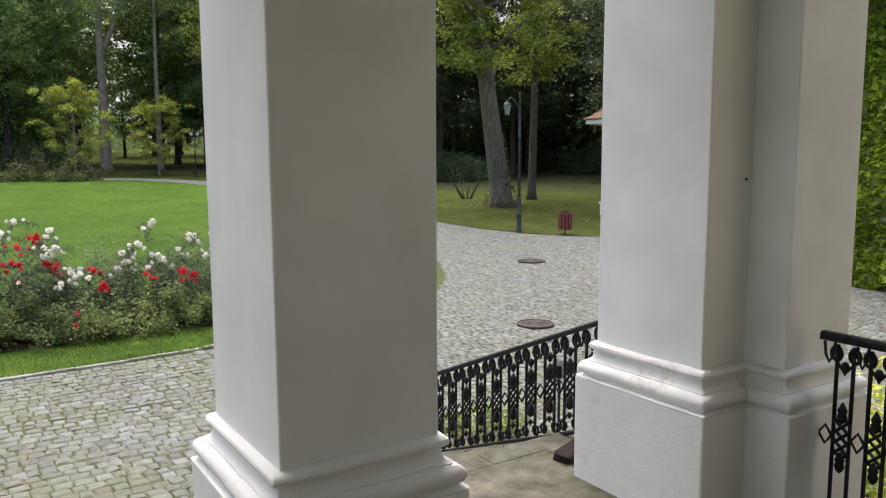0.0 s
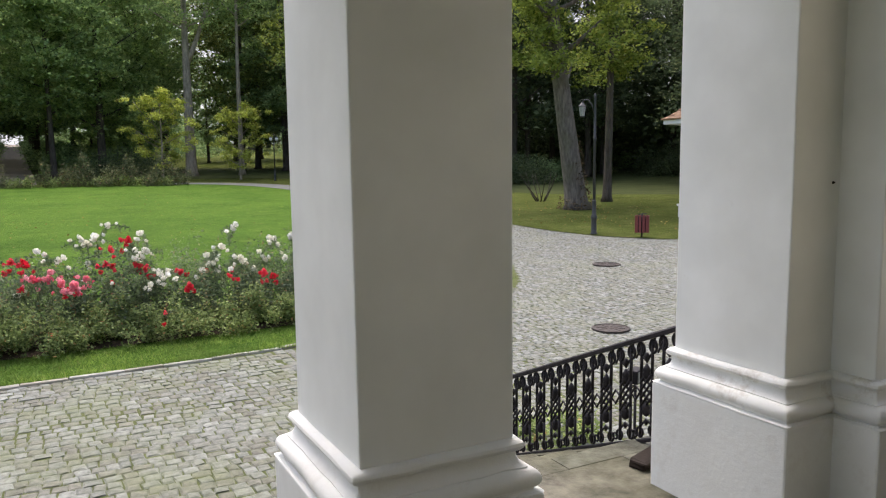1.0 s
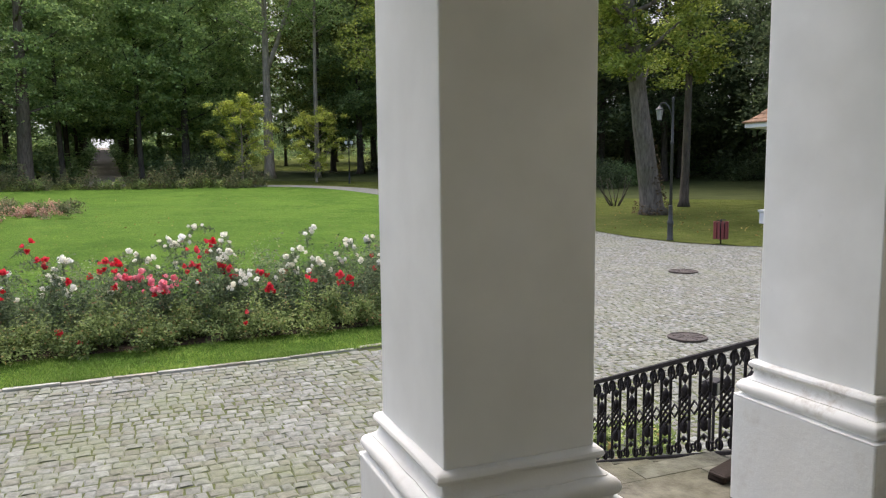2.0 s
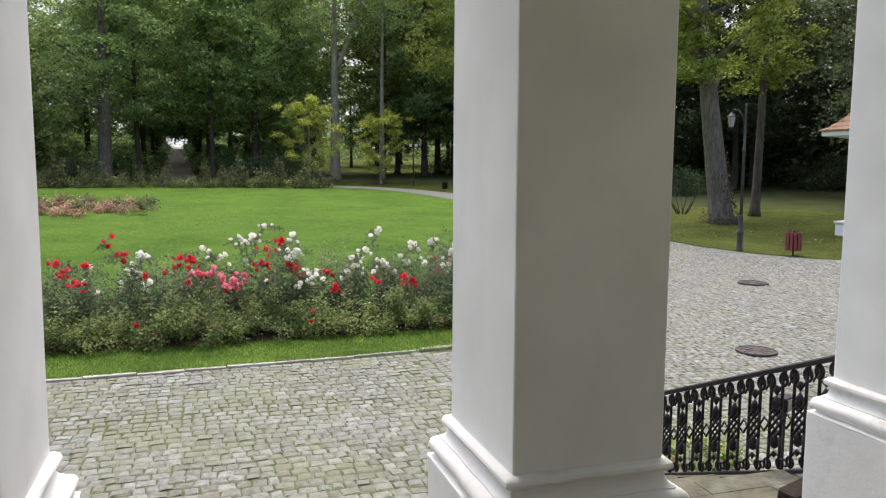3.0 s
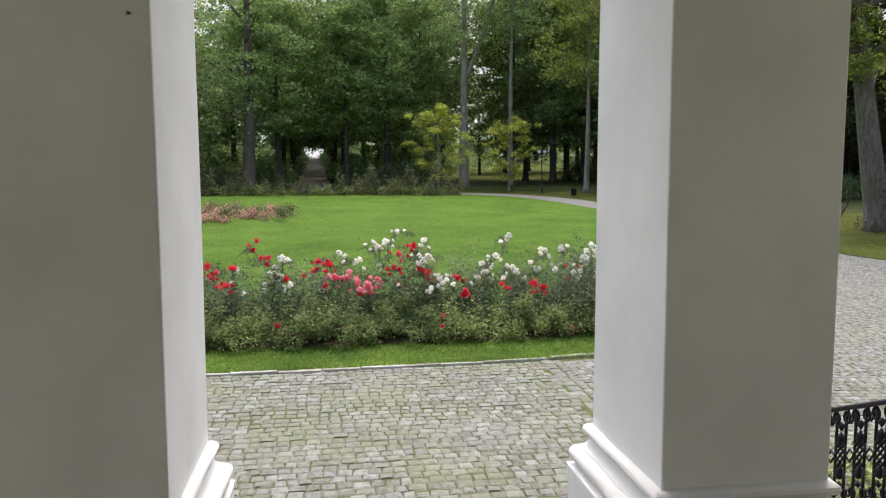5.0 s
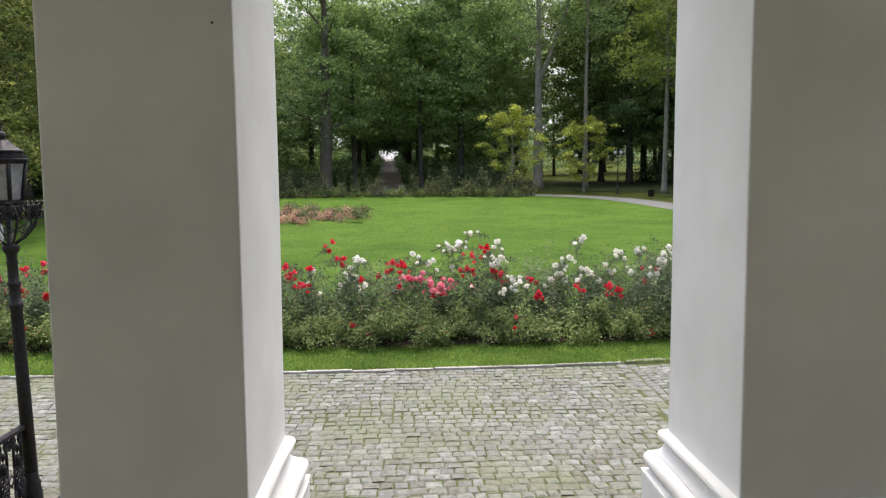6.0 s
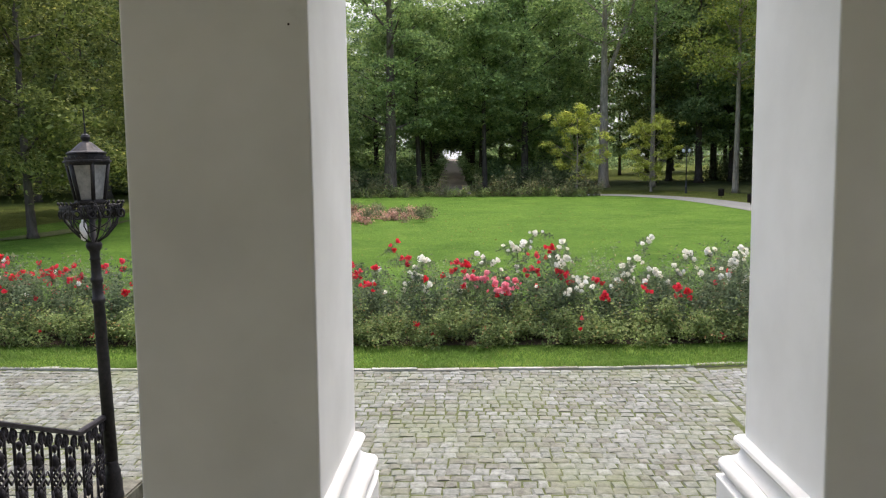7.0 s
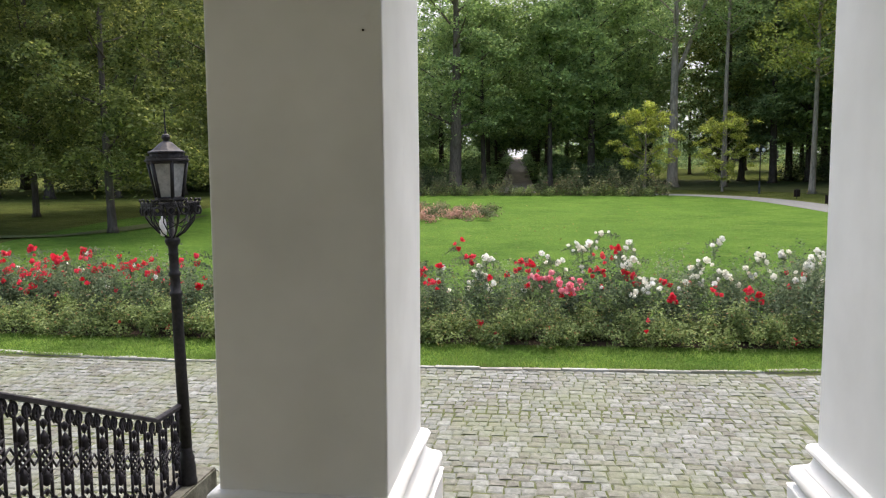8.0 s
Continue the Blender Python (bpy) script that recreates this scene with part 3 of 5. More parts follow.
# ---- lamp post at the foot of the stairs ----
def stair_lamp(x, y, z):
    root = thing("lamp_post", "black cast iron lamp post with a paned lantern and scrolled basket", "lamp post", at=(x, y, z))
    root.matrix_basis = pose(x, y, z, 0, -1.6, 0) @ Matrix.Diagonal((0.92, 0.92, 1.012, 1))
    bm = bmesh.new()
    lathe(bm, [(0.068, 0), (0.070, 0.03), (0.064, 0.05), (0.066, 0.12), (0.056, 0.17), (0.060, 0.19), (0.052, 0.21), (0.044, 0.25), (0.046, 0.28)], sides=16)
    part("base", bm, LAMP_IRON, root)
    bm = bmesh.new()
    lathe(bm, [(0.046, 0.27), (0.043, 0.9), (0.040, 1.35), (0.047, 1.36), (0.047, 1.385), (0.039, 1.39), (0.037, 1.49), (0.045, 1.50), (0.045, 1.52), (0.036, 1.53),
               (0.034, 1.64), (0.041, 1.645), (0.034, 1.66), (0.036, 1.70), (0.052, 1.72), (0.058, 1.745), (0.05, 1.76), (0.022, 1.77), (0.018, 2.0)], sides=16)
    part("column", bm, LAMP_IRON, root)
    bm = bmesh.new()
    for k in range(4):
        a = radians(45 + 90 * k)
        c, s = math.cos(a), math.sin(a)
        at = lambda r, h: (r * c, r * s, h)
        tube(bm, [at(0.03, 1.76), at(0.09, 1.80), at(0.15, 1.86), at(0.185, 1.91), at(0.19, 1.95), at(0.17, 1.965), at(0.155, 1.945), at(0.165, 1.925)], 0.0065, 5)
        tube(bm, [at(0.19, 1.93), at(0.15, 1.99), at(0.10, 2.02), at(0.06, 2.0)], 0.006, 5)
    part("bracket", bm, LAMP_IRON, root)
    for k in range(4):
        a = radians(90 * k)
        bm = bmesh.new()
        for j in range(6):
            u = -0.125 + 0.05 * j
            tube(bm, [(u - 0.022, -0.155, 1.925), (u + 0.010, -0.168, 1.965), (u - 0.012, -0.17, 2.01)], 0.0062, 5)
            tube(bm, [(u + 0.022, -0.155, 1.925), (u - 0.010, -0.168, 1.965), (u + 0.012, -0.17, 2.01)], 0.0062, 5)
            ring(bm, (u, -0.17, 1.987), 0.016, 0.0060, "y", 9)
        for u in (-0.10, 0.0, 0.10):
            tube(bm, [(u * 0.2, -0.03, 1.765), (u * 0.5, -0.085, 1.80), (u, -0.14, 1.875), (u, -0.155, 1.925)], 0.0045, 5)
        tube(bm, [(-0.07, -0.105, 1.825), (0.03, -0.135, 1.87), (0.10, -0.155, 1.925)], 0.0042, 5)
        tube(bm, [(0.07, -0.105, 1.825), (-0.03, -0.135, 1.87), (-0.10, -0.155, 1.925)], 0.0042, 5)
        tube(bm, [(-0.17, -0.17, 2.0), (0.17, -0.17, 2.0)], 0.0045, 5)
        for u in (-0.15, -0.05, 0.05, 0.15):
            ring(bm, (u, -0.17, 1.95), 0.026, 0.0065, "y", 10)
            tube(bm, [(u, -0.17, 2.0), (u + 0.02, -0.175, 2.02), (u, -0.18, 2.03), (u - 0.02, -0.175, 2.015)], 0.006, 5)
        tube(bm, [(-0.15, -0.155, 1.925), (0.15, -0.155, 1.925)], 0.0055, 5)
        ob = part("scroll_panel", bm, LAMP_IRON, root)
        ob.matrix_basis = pose(0, 0, 0, 0, 0, 45 + 90 * k)
    bm = lathe(bmesh.new(), [(0.006, 1.775), (0.022, 1.785), (0.026, 1.82), (0.024, 1.88), (0.012, 1.90), (0.006, 1.93)], sides=12)
    part("cable_box", bm, WHITE_PLASTIC, root, "white plastic cable sleeve").matrix_basis = pose(-0.045, -0.045, 0)
    lantern = thing("lantern", "", "")
    lantern.parent = root
    hexa = lambda r, h, k: (r * math.cos(radians(60 * k + 10)), r * math.sin(radians(60 * k + 10)), h)
    z0, z1, r0, r1 = 2.04, 2.275, 0.098, 0.142
    bm = bmesh.new()
    lathe(bm, [(0.02, 1.98), (0.06, 2.0), (0.105, 2.012), (0.112, 2.025), (0.112, 2.04), (0.10, 2.045)], sides=6, smooth=False)
    lathe(bm, [(0.146, 2.268), (0.158, 2.275), (0.158, 2.288), (0.146, 2.295)], sides=6, smooth=False)
    bmesh.ops.rotate(bm, verts=bm.verts, matrix=Matrix.Rotation(radians(10), 3, "Z"))
    for k in range(6):
        tube(bm, [hexa(r0, z0, k), hexa(r1, z1, k)], 0.014, 6)
    part("lantern_frame", bm, LAMP_IRON, lantern)
    for k in range(6):
        bm = bmesh.new()
        q = [hexa(r0 - 0.004, z0, k), hexa(r0 - 0.004, z0, k + 1), hexa(r1 - 0.004, z1, k + 1), hexa(r1 - 0.004, z1, k)]
        inn = [(Vector(p) * 0.97 + Vector((0, 0, p[2] * 0.03))) for p in q]
        vs = [bm.verts.new(p) for p in q] + [bm.verts.new(p) for p in inn]
        for f in ((0, 1, 2, 3), (7, 6, 5, 4), (0, 4, 5, 1), (1, 5, 6, 2), (2, 6, 7, 3), (3, 7, 4, 0)):
            bm.faces.new([vs[i] for i in f])
        part("pane", bm, GLASS, lantern, "milky glass pane")
    bm = bmesh.new()
    lathe(bm, [(0.163, 2.288), (0.163, 2.298), (0.136, 2.306), (0.128, 2.312), (0.126, 2.338), (0.136, 2.344), (0.134, 2.352), (0.108, 2.362), (0.078, 2.386), (0.052, 2.408), (0.038, 2.418), (0.022, 2.424),
               (0.022, 2.430), (0.031, 2.440), (0.033, 2.452), (0.027, 2.466), (0.010, 2.475), (0.006, 2.50), (0.004, 2.64)], sides=12, smooth=False)
    part("lantern_roof", bm, LAMP_IRON, lantern)
    bm, n = bmesh.new(), 72
    rims = [[bm.verts.new((r * math.cos(2 * math.pi * k / n), r * math.sin(2 * math.pi * k / n), z0 + (lift if k % 3 else 0.0))) for k in range(n)] for r, z0, lift in ((0.150, 2.296, 0.0), (0.152, 2.308, 0.016), (0.146, 2.308, 0.016), (0.144, 2.296, 0.0))]
    for a, b in zip(rims, rims[1:] + rims[:1]):
        for k in range(n):
            bm.faces.new((a[k], a[(k + 1) % n], b[(k + 1) % n], b[k]))
    part("crest", bm, LAMP_IRON, lantern)


stair_lamp(-2.57, 4.84, 0.415)

# damp wedge of wood by the pillar foot
bm = bmesh.new()
block(bm, -0.12, -0.055, 0, 0.12, 0.055, 0.085, 0.02)
for v in bm.verts:
    v.co.z *= 0.55 + 1.6 * (v.co.x + 0.12)
    v.co += noise.noise_vector(v.co * 22) * 0.016
wedge = part("wood_wedge", bm, DARK_WOOD)
wedge.matrix_basis = pose(2.83, 2.81, EYE_FLOOR + 0.002, 0, 0, 12)
tagged(wedge, "dark damp wooden wedge on the porch floor", "wedge")


# floodlight on a stake outside the stair wall
flood = thing("floodlight", "small black outdoor floodlight on an iron stake", "lamp", at=(4.0, 4.22, 0.865), turn=25)
bm = block(bmesh.new(), -0.075, -0.045, 0.03, 0.075, 0.045, 0.135, 0.012)
for k in range(6):
    block(bm, -0.066 + 0.024 * k, 0.04, 0.04, -0.060 + 0.024 * k, 0.066, 0.125)
part("housing", bm, IRON, flood)
part("front_glass", block(bmesh.new(), -0.062, -0.050, 0.042, 0.062, -0.044, 0.123, 0.002), GLASS, flood, "dull glass front")
bm = tube(bmesh.new(), [(-0.085, 0, 0.085), (-0.085, 0, 0.008), (0.085, 0, 0.008), (0.085, 0, 0.085)], 0.008, 6)
tube(bm, [(0, 0, 0.012), (0, 0, -0.9)], 0.012, 8)
part("bracket", bm, IRON, flood)

# ---- trees ----
def limb(bm, start, way, length, r0, r1, rng, bend=0.25, steps=6, sides=7):
    pts, p, d = [Vector(start)], Vector(start), Vector(way).normalized()
    for k in range(steps):
        d = (d + Vector(rng.normal(size=3)) * bend / steps + Vector((0, 0, 0.06))).normalized()
        p = p + d * (length / steps)
        pts.append(p.copy())
    tube(bm, pts, [r0 + (r1 - r0) * k / steps for k in range(steps + 1)], sides)
    return pts


def tree_meshes(seed, height, crown_low, spread, trunk_r, clumps, per, leaf, leaf_mat, bark, lean=(0.0, 0.0), fork=False, droop=0.2, clump_r=1.0, lowest=None, flat=0.26):
    """Trunk with limbs, and a crown of leaf clumps set round the limbs and through an uneven envelope."""
    rng = np.random.default_rng(seed)
    bm = bmesh.new()
    n, trunk = 12, []
    ox, oy = rng.normal(size=2) * 0.15
    for k in range(n + 1):
        f = k / n
        trunk.append((lean[0] * f * height + ox * math.sin(3 * f), lean[1] * f * height + oy * math.sin(2.3 * f), f * height * 0.93))
    radii = [trunk_r * ((1 - 0.82 * k / n) + (0.55 if k == 0 else 0.0)) for k in range(n + 1)]
    trunk.insert(1, tuple(Vector(trunk[0]).lerp(Vector(trunk[1]), 0.25)))
    radii.insert(1, trunk_r * 1.08)
    tube(bm, trunk, radii, 12)
    stem = list(bm.verts)

    def grown(*way):
        """A limb with its root joined to the trunk."""
        n0 = len(bm.verts)
        pts = limb(bm, *way)
        bm.verts.ensure_lookup_table()
        a, b = bm.verts[n0], bm.verts[n0 + 1]
        bm.faces.new((a, b, min(stem, key=lambda v: (v.co - a.co).length_squared)))
        return pts

    tips = []
    for k in range(16):
        f = crown_low / height + (0.92 - crown_low / height) * (k + rng.random()) / 16
        base = Vector(trunk[0]).lerp(Vector(trunk[-1]), f)
        a = 2.4 * k + rng.random()
        reach = spread * (0.55 + 0.45 * math.sin(math.pi * min(1, max(0.12, (f * height - crown_low * 0.8) / (height - crown_low * 0.8))))) * (0.7 + 0.4 * rng.random())
        pts = grown(base, (math.cos(a), math.sin(a), 0.35 if f < 0.6 else 0.8), reach, trunk_r * 0.34 * (1 - 0.6 * f), 0.025, rng)
        tips += [tuple(p) for p in pts[2:]]
    if fork:
        f = 0.42
        base = Vector(trunk[0]).lerp(Vector(trunk[-1]), f)
        pts = grown(base, (-0.45, 0.05, 1.0), height * 0.45, trunk_r * 0.5, 0.06, rng, 0.2, 8, 9)
        tips += [tuple(p) for p in pts[5:]] * 2
    bmesh.ops.recalc_face_normals(bm, faces=bm.faces)
    wood = bpy.data.meshes.new("trunk")
    bm.to_mesh(wood)
    bm.free()
    wood.materials.append(bark)
    tips = np.array(tips)
    centres = tips[rng.integers(len(tips), size=clumps)] + rng.normal(size=(clumps, 3)) * np.array([0.7, 0.7, 0.6]) * clump_r
    extra = clumps // 2
    a, u = rng.random(extra) * 2 * math.pi, rng.random(extra)
    h = crown_low + (height - crown_low) * u
    rr = spread * np.sin(np.pi * (0.12 + 0.85 * u)) ** 0.6 * (0.75 + 0.3 * rng.random(extra))
    shell = np.stack([lean[0] * h + rr * np.cos(a), lean[1] * h + rr * np.sin(a), h], 1)
    centres = np.concatenate([centres, shell])
    spots = np.repeat(centres, per, 0)
    off = rng.normal(size=(len(spots), 3)) * np.array([0.62, 0.62, flat]) * clump_r
    off[:, 2] -= droop * (off[:, 0] ** 2 + off[:, 1] ** 2) / clump_r
    spots = spots + off
    spots = spots[spots[:, 2] > (crown_low * 0.55 if lowest is None else lowest)]
    return wood, leaf_mesh("crown", spots, leaf, leaf_mat, rng)


def tree(name, meshes, at, label, group="", turn=0.0, size=1.0):
    root = thing(name, label, "tree", group, (*at, ground_z(*at) - 0.05), turn)
    root.scale = (size, size, size)
    part("trunk", meshes[0], None, root)
    part("crown", meshes[1], None, root)
    return root


rng = np.random.default_rng(7)
woods = [tree_meshes(11, 24, 3.6, 6.0, 0.36, 190, 84, 0.30, WOOD_LEAF, DARK_BARK, clump_r=1.0, lowest=2.0, flat=0.17, droop=0.3),
         tree_meshes(12, 27, 4.4, 6.5, 0.42, 190, 84, 0.30, DEEP_LEAF, DARK_BARK, clump_r=1.05, lowest=2.6, flat=0.17, droop=0.3),
         tree_meshes(13, 21, 2.6, 5.5, 0.30, 190, 78, 0.29, WOOD_LEAF, DARK_BARK, clump_r=0.95, lowest=1.5, flat=0.17, droop=0.3),
         tree_meshes(14, 25, 3.0, 6.0, 0.34, 190, 84, 0.30, LIME_LEAF, DARK_BARK, clump_r=0.95, lowest=1.8, flat=0.17, droop=0.3)]
far_woods = [tree_meshes(17, 25, 4.2, 6.2, 0.36, 115, 36, 0.58, WOOD_LEAF, DARK_BARK, clump_r=1.15),
             tree_meshes(18, 27, 5.0, 6.6, 0.40, 115, 36, 0.58, DEEP_LEAF, DARK_BARK, clump_r=1.2)]

# trees for the right-hand bearings, shade painted in as darker leaves
shady_woods = [tree_meshes(19, 24, 4.0, 5.6, 0.28, 190, 120, 0.20, SHADED_LEAF, DARK_BARK, clump_r=0.95, lowest=2.4, flat=0.17, droop=0.3),
               tree_meshes(20, 25, 4.4, 6.2, 0.32, 120, 40, 0.42, SHADED_LEAF, DARK_BARK, clump_r=1.15)]


def alley_x(y):
    return -2.1 - 0.033 * (y - 60)


def wood_depth(az):
    """How far off the edge of the woods stands, by bearing."""
    return (47 if az < 0 else 64) + (31 if az < 0 else 14) * math.exp(-(((az + 3) / 24) ** 4))


def clearing(az):
    """Bearings at which a sunny meadow shows under the trees."""
    return -19 < az < -5 or 26 < az < 42


WOODS_LABEL = "tall leafy park tree at the edge of dark woods"
for line, (add, step, kinds) in enumerate(((0, 4.2, (0, 3, 2, 0, 1)), (11, 4.6, (3, 0, 2, 1)), (24, 5.2, (1, 2, 0, 1)), (40, 6.0, (1, 0)))):
    az = -66.0
    while az < 50:
        d = wood_depth(az) + add + rng.uniform(-3, 3)
        x, y = d * math.sin(radians(-az)), d * math.cos(radians(az))
        gap = abs(x - alley_x(y))
        open_view = line == 0 and 5.0 < x < 24 and y > 50
        if gap > 6.4 and not open_view and not (line and -12.2 < az < -8.4) and not (line == 0 and -13 < x < -6):
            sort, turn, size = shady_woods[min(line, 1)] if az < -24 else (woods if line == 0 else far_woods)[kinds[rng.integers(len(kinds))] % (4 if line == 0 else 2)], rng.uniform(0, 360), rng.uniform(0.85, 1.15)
            far = 1.42 if 24 < x < 40 and 30 < y < 46 else 1.65 if line > 1 and clearing(az) else 1.0
            x, y = far * x, far * y
            tree("park_tree", sort, (x, y), WOODS_LABEL, "trees of the woods", turn, size * ((0.75 if -12.5 < az < -9 else 1.45) if far == 1.65 else 0.55 if line and -12.8 < az < -8.0 else 0.72 if line and 6 < az < 18 else 1.0))
        az += step * rng.uniform(0.8, 1.2) * 60 / d

for k, (x, y, s) in enumerate(((8.6, 83, 0.95), (18.4, 80, 0.95), (22.5, 78, 0.9), (26.5, 80, 1.0), (30.5, 76, 0.9))):
    tree("park_tree", woods[(2, 3, 1, 0)[k % 4]], (x, y), WOODS_LABEL, "trees of the woods", 47 * k, s)
for k in range(9):
    x, y = 5.0 + 4.6 * k, 101 + 5.0 * (k % 3)
    tree("park_tree", far_woods[k % 2], (x, y), WOODS_LABEL, "trees of the woods", 83 * k, 0.5 if x < 22 else 0.85 + 0.1 * (k % 3))

# dark floor of the woods
sheet("forest_floor", [[(wood_depth(az) * f * math.sin(radians(-az)), wood_depth(az) * f * math.cos(radians(az))) for az, f in ((az, 0.9 + (f - 0.9) * (0.3 if clearing(az) else 1.0)) for az in np.linspace(-75, 17, 60))] for f in (0.9, 1.0, 1.15, 1.3, 1.5, 1.68)], FOREST, "dark leaf-strewn floor of the woods", "ground", 0.02)

# the avenue
arch = tree_meshes(15, 20, 5.6, 5.0, 0.28, 190, 84, 0.30, WOOD_LEAF, DARK_BARK, clump_r=1.0, lowest=3.4, flat=0.17, droop=0.3)
low_arch = tree_meshes(16, 18, 3.9, 5.0, 0.24, 150, 44, 0.46, DEEP_LEAF, DARK_BARK, clump_r=1.1, lowest=1.9)
for k in range(12):
    y = 76 + 11.5 * k
    for s in (-1, 1):
        tree("avenue_tree", arch if k < 2 else low_arch, (alley_x(y) + s * (3.3 if k < 2 else 2.75), y), "leafy avenue tree arching over the path", "trees of the avenue", 70 * k + 40 * s, 1.0)
sheet("avenue", [[(alley_x(y) + s, y) for y in np.linspace(66.0, 235, 40)] for s in (-1.65, 0, 1.65)], AVENUE_EARTH, "straight earthen avenue through the woods", "path", 0.03)

# single trees that stand out
tree("forked_tree", tree_meshes(21, 26, 14, 5.0, 0.50, 62, 70, 0.27, WOOD_LEAF, BARK, fork=True), (12.1, 73.4), "tall grey forked tree with a bare trunk", "", 180)
tree("slender_tree", tree_meshes(22, 26, 15, 4.5, 0.27, 62, 66, 0.27, WOOD_LEAF, BARK, lean=(0.012, 0)), (16.7, 73.0), "tall slender tree with a bare grey trunk")
tree("slender_tree", tree_meshes(23, 22, 9.5, 5.2, 0.25, 110, 80, 0.24, MAPLE_LEAF, BARK), (21.0, 62.5), "slender tree with a bare pale trunk")
tree("old_tree", tree_meshes(24, 25, 5.5, 6.0, 0.62, 130, 84, 0.29, WOOD_LEAF, OLD_BARK, lowest=3.6, flat=0.17, droop=0.3), (-8.3, 70.5), "old broad tree with a thick dark trunk")
young = tree_meshes(25, 7.2, 1.6, 3.0, 0.12, 62, 90, 0.18, YOUNG_LEAF, BARK, clump_r=0.36, droop=0.1, flat=0.34)
tree("young_tree", young, (8.7, 67.0), "young yellow-green tree by the path", "young trees by the path", 0, 1.0)
tree("young_tree", young, (15.1, 66.5), "young yellow-green tree by the path", "young trees by the path", 130, 0.88)
# big trees by the court
maple = tree("big_maple", tree_meshes(26, 17, 5.6, 3.4, 0.47, 74, 170, 0.19, MAPLE_LEAF, MAPLE_BARK, lean=(-0.11, 0.065), clump_r=0.52, lowest=5.0), (20.2, 25.8), "big leaning maple with yellowing leaves and an ivied trunk")
tree("big_maple", tree_meshes(27, 19, 6.6, 2.4, 0.21, 46, 170, 0.19, MAPLE_LEAF, DARK_BARK, lean=(-0.02, -0.03), clump_r=0.55, lowest=5.8), (23.9, 28.3), "tall dark maple behind the lamp post")
g = np.random.default_rng(33)
a, h = g.uniform(0, 2 * math.pi, 900), 3.2 * g.random(900) ** 1.5
rad = 0.62 - 0.06 * h + 0.1 * g.random(900) + 0.35 * np.clip(0.6 - h, 0, 1)
part("ivy", leaf_mesh("ivy", np.stack([rad * np.cos(a) - 0.13 * h, rad * np.sin(a) + 0.075 * h, h], 1)[(np.cos(a) - 0.4 * np.sin(a) > -0.2) | (h < 0.6)], 0.12, DRY_LEAF, g), None, maple, "dry brownish ivy round the trunk foot")
# leafy trees by the far end of the lawn
near_leaf = tree_meshes(28, 15, 2.0, 5.6, 0.17, 165, 230, 0.165, LIME_LEAF, DARK_BARK, droop=0.5, clump_r=0.6, lowest=1.3, flat=0.2)
near_leaf2 = tree_meshes(29, 16, 2.2, 5.8, 0.17, 165, 230, 0.165, LIME_LEAF, DARK_BARK, droop=0.5, clump_r=0.62, lowest=1.5, flat=0.2)
for k, (x, y, m) in enumerate(((-16.9, 27.5, near_leaf), (-25.6, 35.0, near_leaf2), (-22.6, 27.8, near_leaf), (-17.2, 38.5, near_leaf2), (-29.5, 31.0, near_leaf2), (-23.5, 44.0, near_leaf))):
    tree("lawn_tree", m, (x, y), "leafy spreading tree with drooping twigs", "trees beside the lawn", 57 * k, 1.0 - 0.04 * (k % 3))


# ---- shrubs ----
def shrub_mesh(name, seed, rx, ry, h, n, leaf, mat, per=60, loose=0.17):
    g = np.random.default_rng(seed)
    c = g.random((max(6, n // per), 3)) * np.array([2, 2, 1]) - np.array([1, 1, 0])
    c = c[(c[:, 0] ** 2 + c[:, 1] ** 2) < 1]
    c[:, 2] = (0.25 + 0.7 * c[:, 2]) * np.sqrt(np.clip(1.05 - (c[:, 0] ** 2 + c[:, 1] ** 2), 0.1, 1))
    s = c[g.integers(len(c), size=n)] * np.array([rx, ry, h]) + g.normal(size=(n, 3)) * np.array([rx, ry, h]) * loose
    s[:, 2] = np.abs(s[:, 2]) + 0.02
    return leaf_mesh(name, s, leaf, mat, g)


def shrub(name, mesh, at, label, category, group="", turn=0.0, size=1.0, z=None):
    ob = new(name, mesh)
    ob.matrix_basis = pose(*at, ground_z(*at) + 0.01 if z is None else z, 0, 0, turn)
    ob.scale = (size,) * 3
    return tagged(ob, label, category, group)


under = [shrub_mesh("undergrowth", 31, 3.2, 2.4, 2.4, 2200, 0.34, DEEP_LEAF), shrub_mesh("undergrowth", 32, 3.4, 2.2, 1.7, 2200, 0.32, WOOD_LEAF)]
# first of the pair has the woods' shade put into its leaf colour
fine_under = [shrub_mesh("undergrowth", 33, 3.2, 2.4, 2.4, 5200, 0.19, SHADED_LEAF), shrub_mesh("undergrowth", 34, 3.4, 2.2, 1.7, 5200, 0.19, DEEP_LEAF)]
for k in range(110):
    az = -64 + 1.06 * k
    d = wood_depth(az) + rng.uniform(6, 46)
    x, y = d * math.sin(radians(-az)), d * math.cos(radians(az))
    if abs(x - alley_x(y)) > 7.5 and not (clearing(az) and (az < 0 or k % 2)) and not (4 < x < 34 and y > 60 and k % 3):
        if az < -22 and k % 3:
            continue
        shrub("undergrowth", fine_under[k % 2], (x, y), "dark undergrowth shrub in the woods", "shrub", "undergrowth of the woods", rng.uniform(0, 360), rng.uniform(0.8, 1.3))
for k, (x, y, s) in enumerate(((6.6, 72, 1.0), (-10.5, 71, 0.8), (31, 46, 0.8))):
    shrub("bush", fine_under[0], (x, y), "dark leafy bush under the trees", "shrub", "bushes under the trees", 40 * k, s)

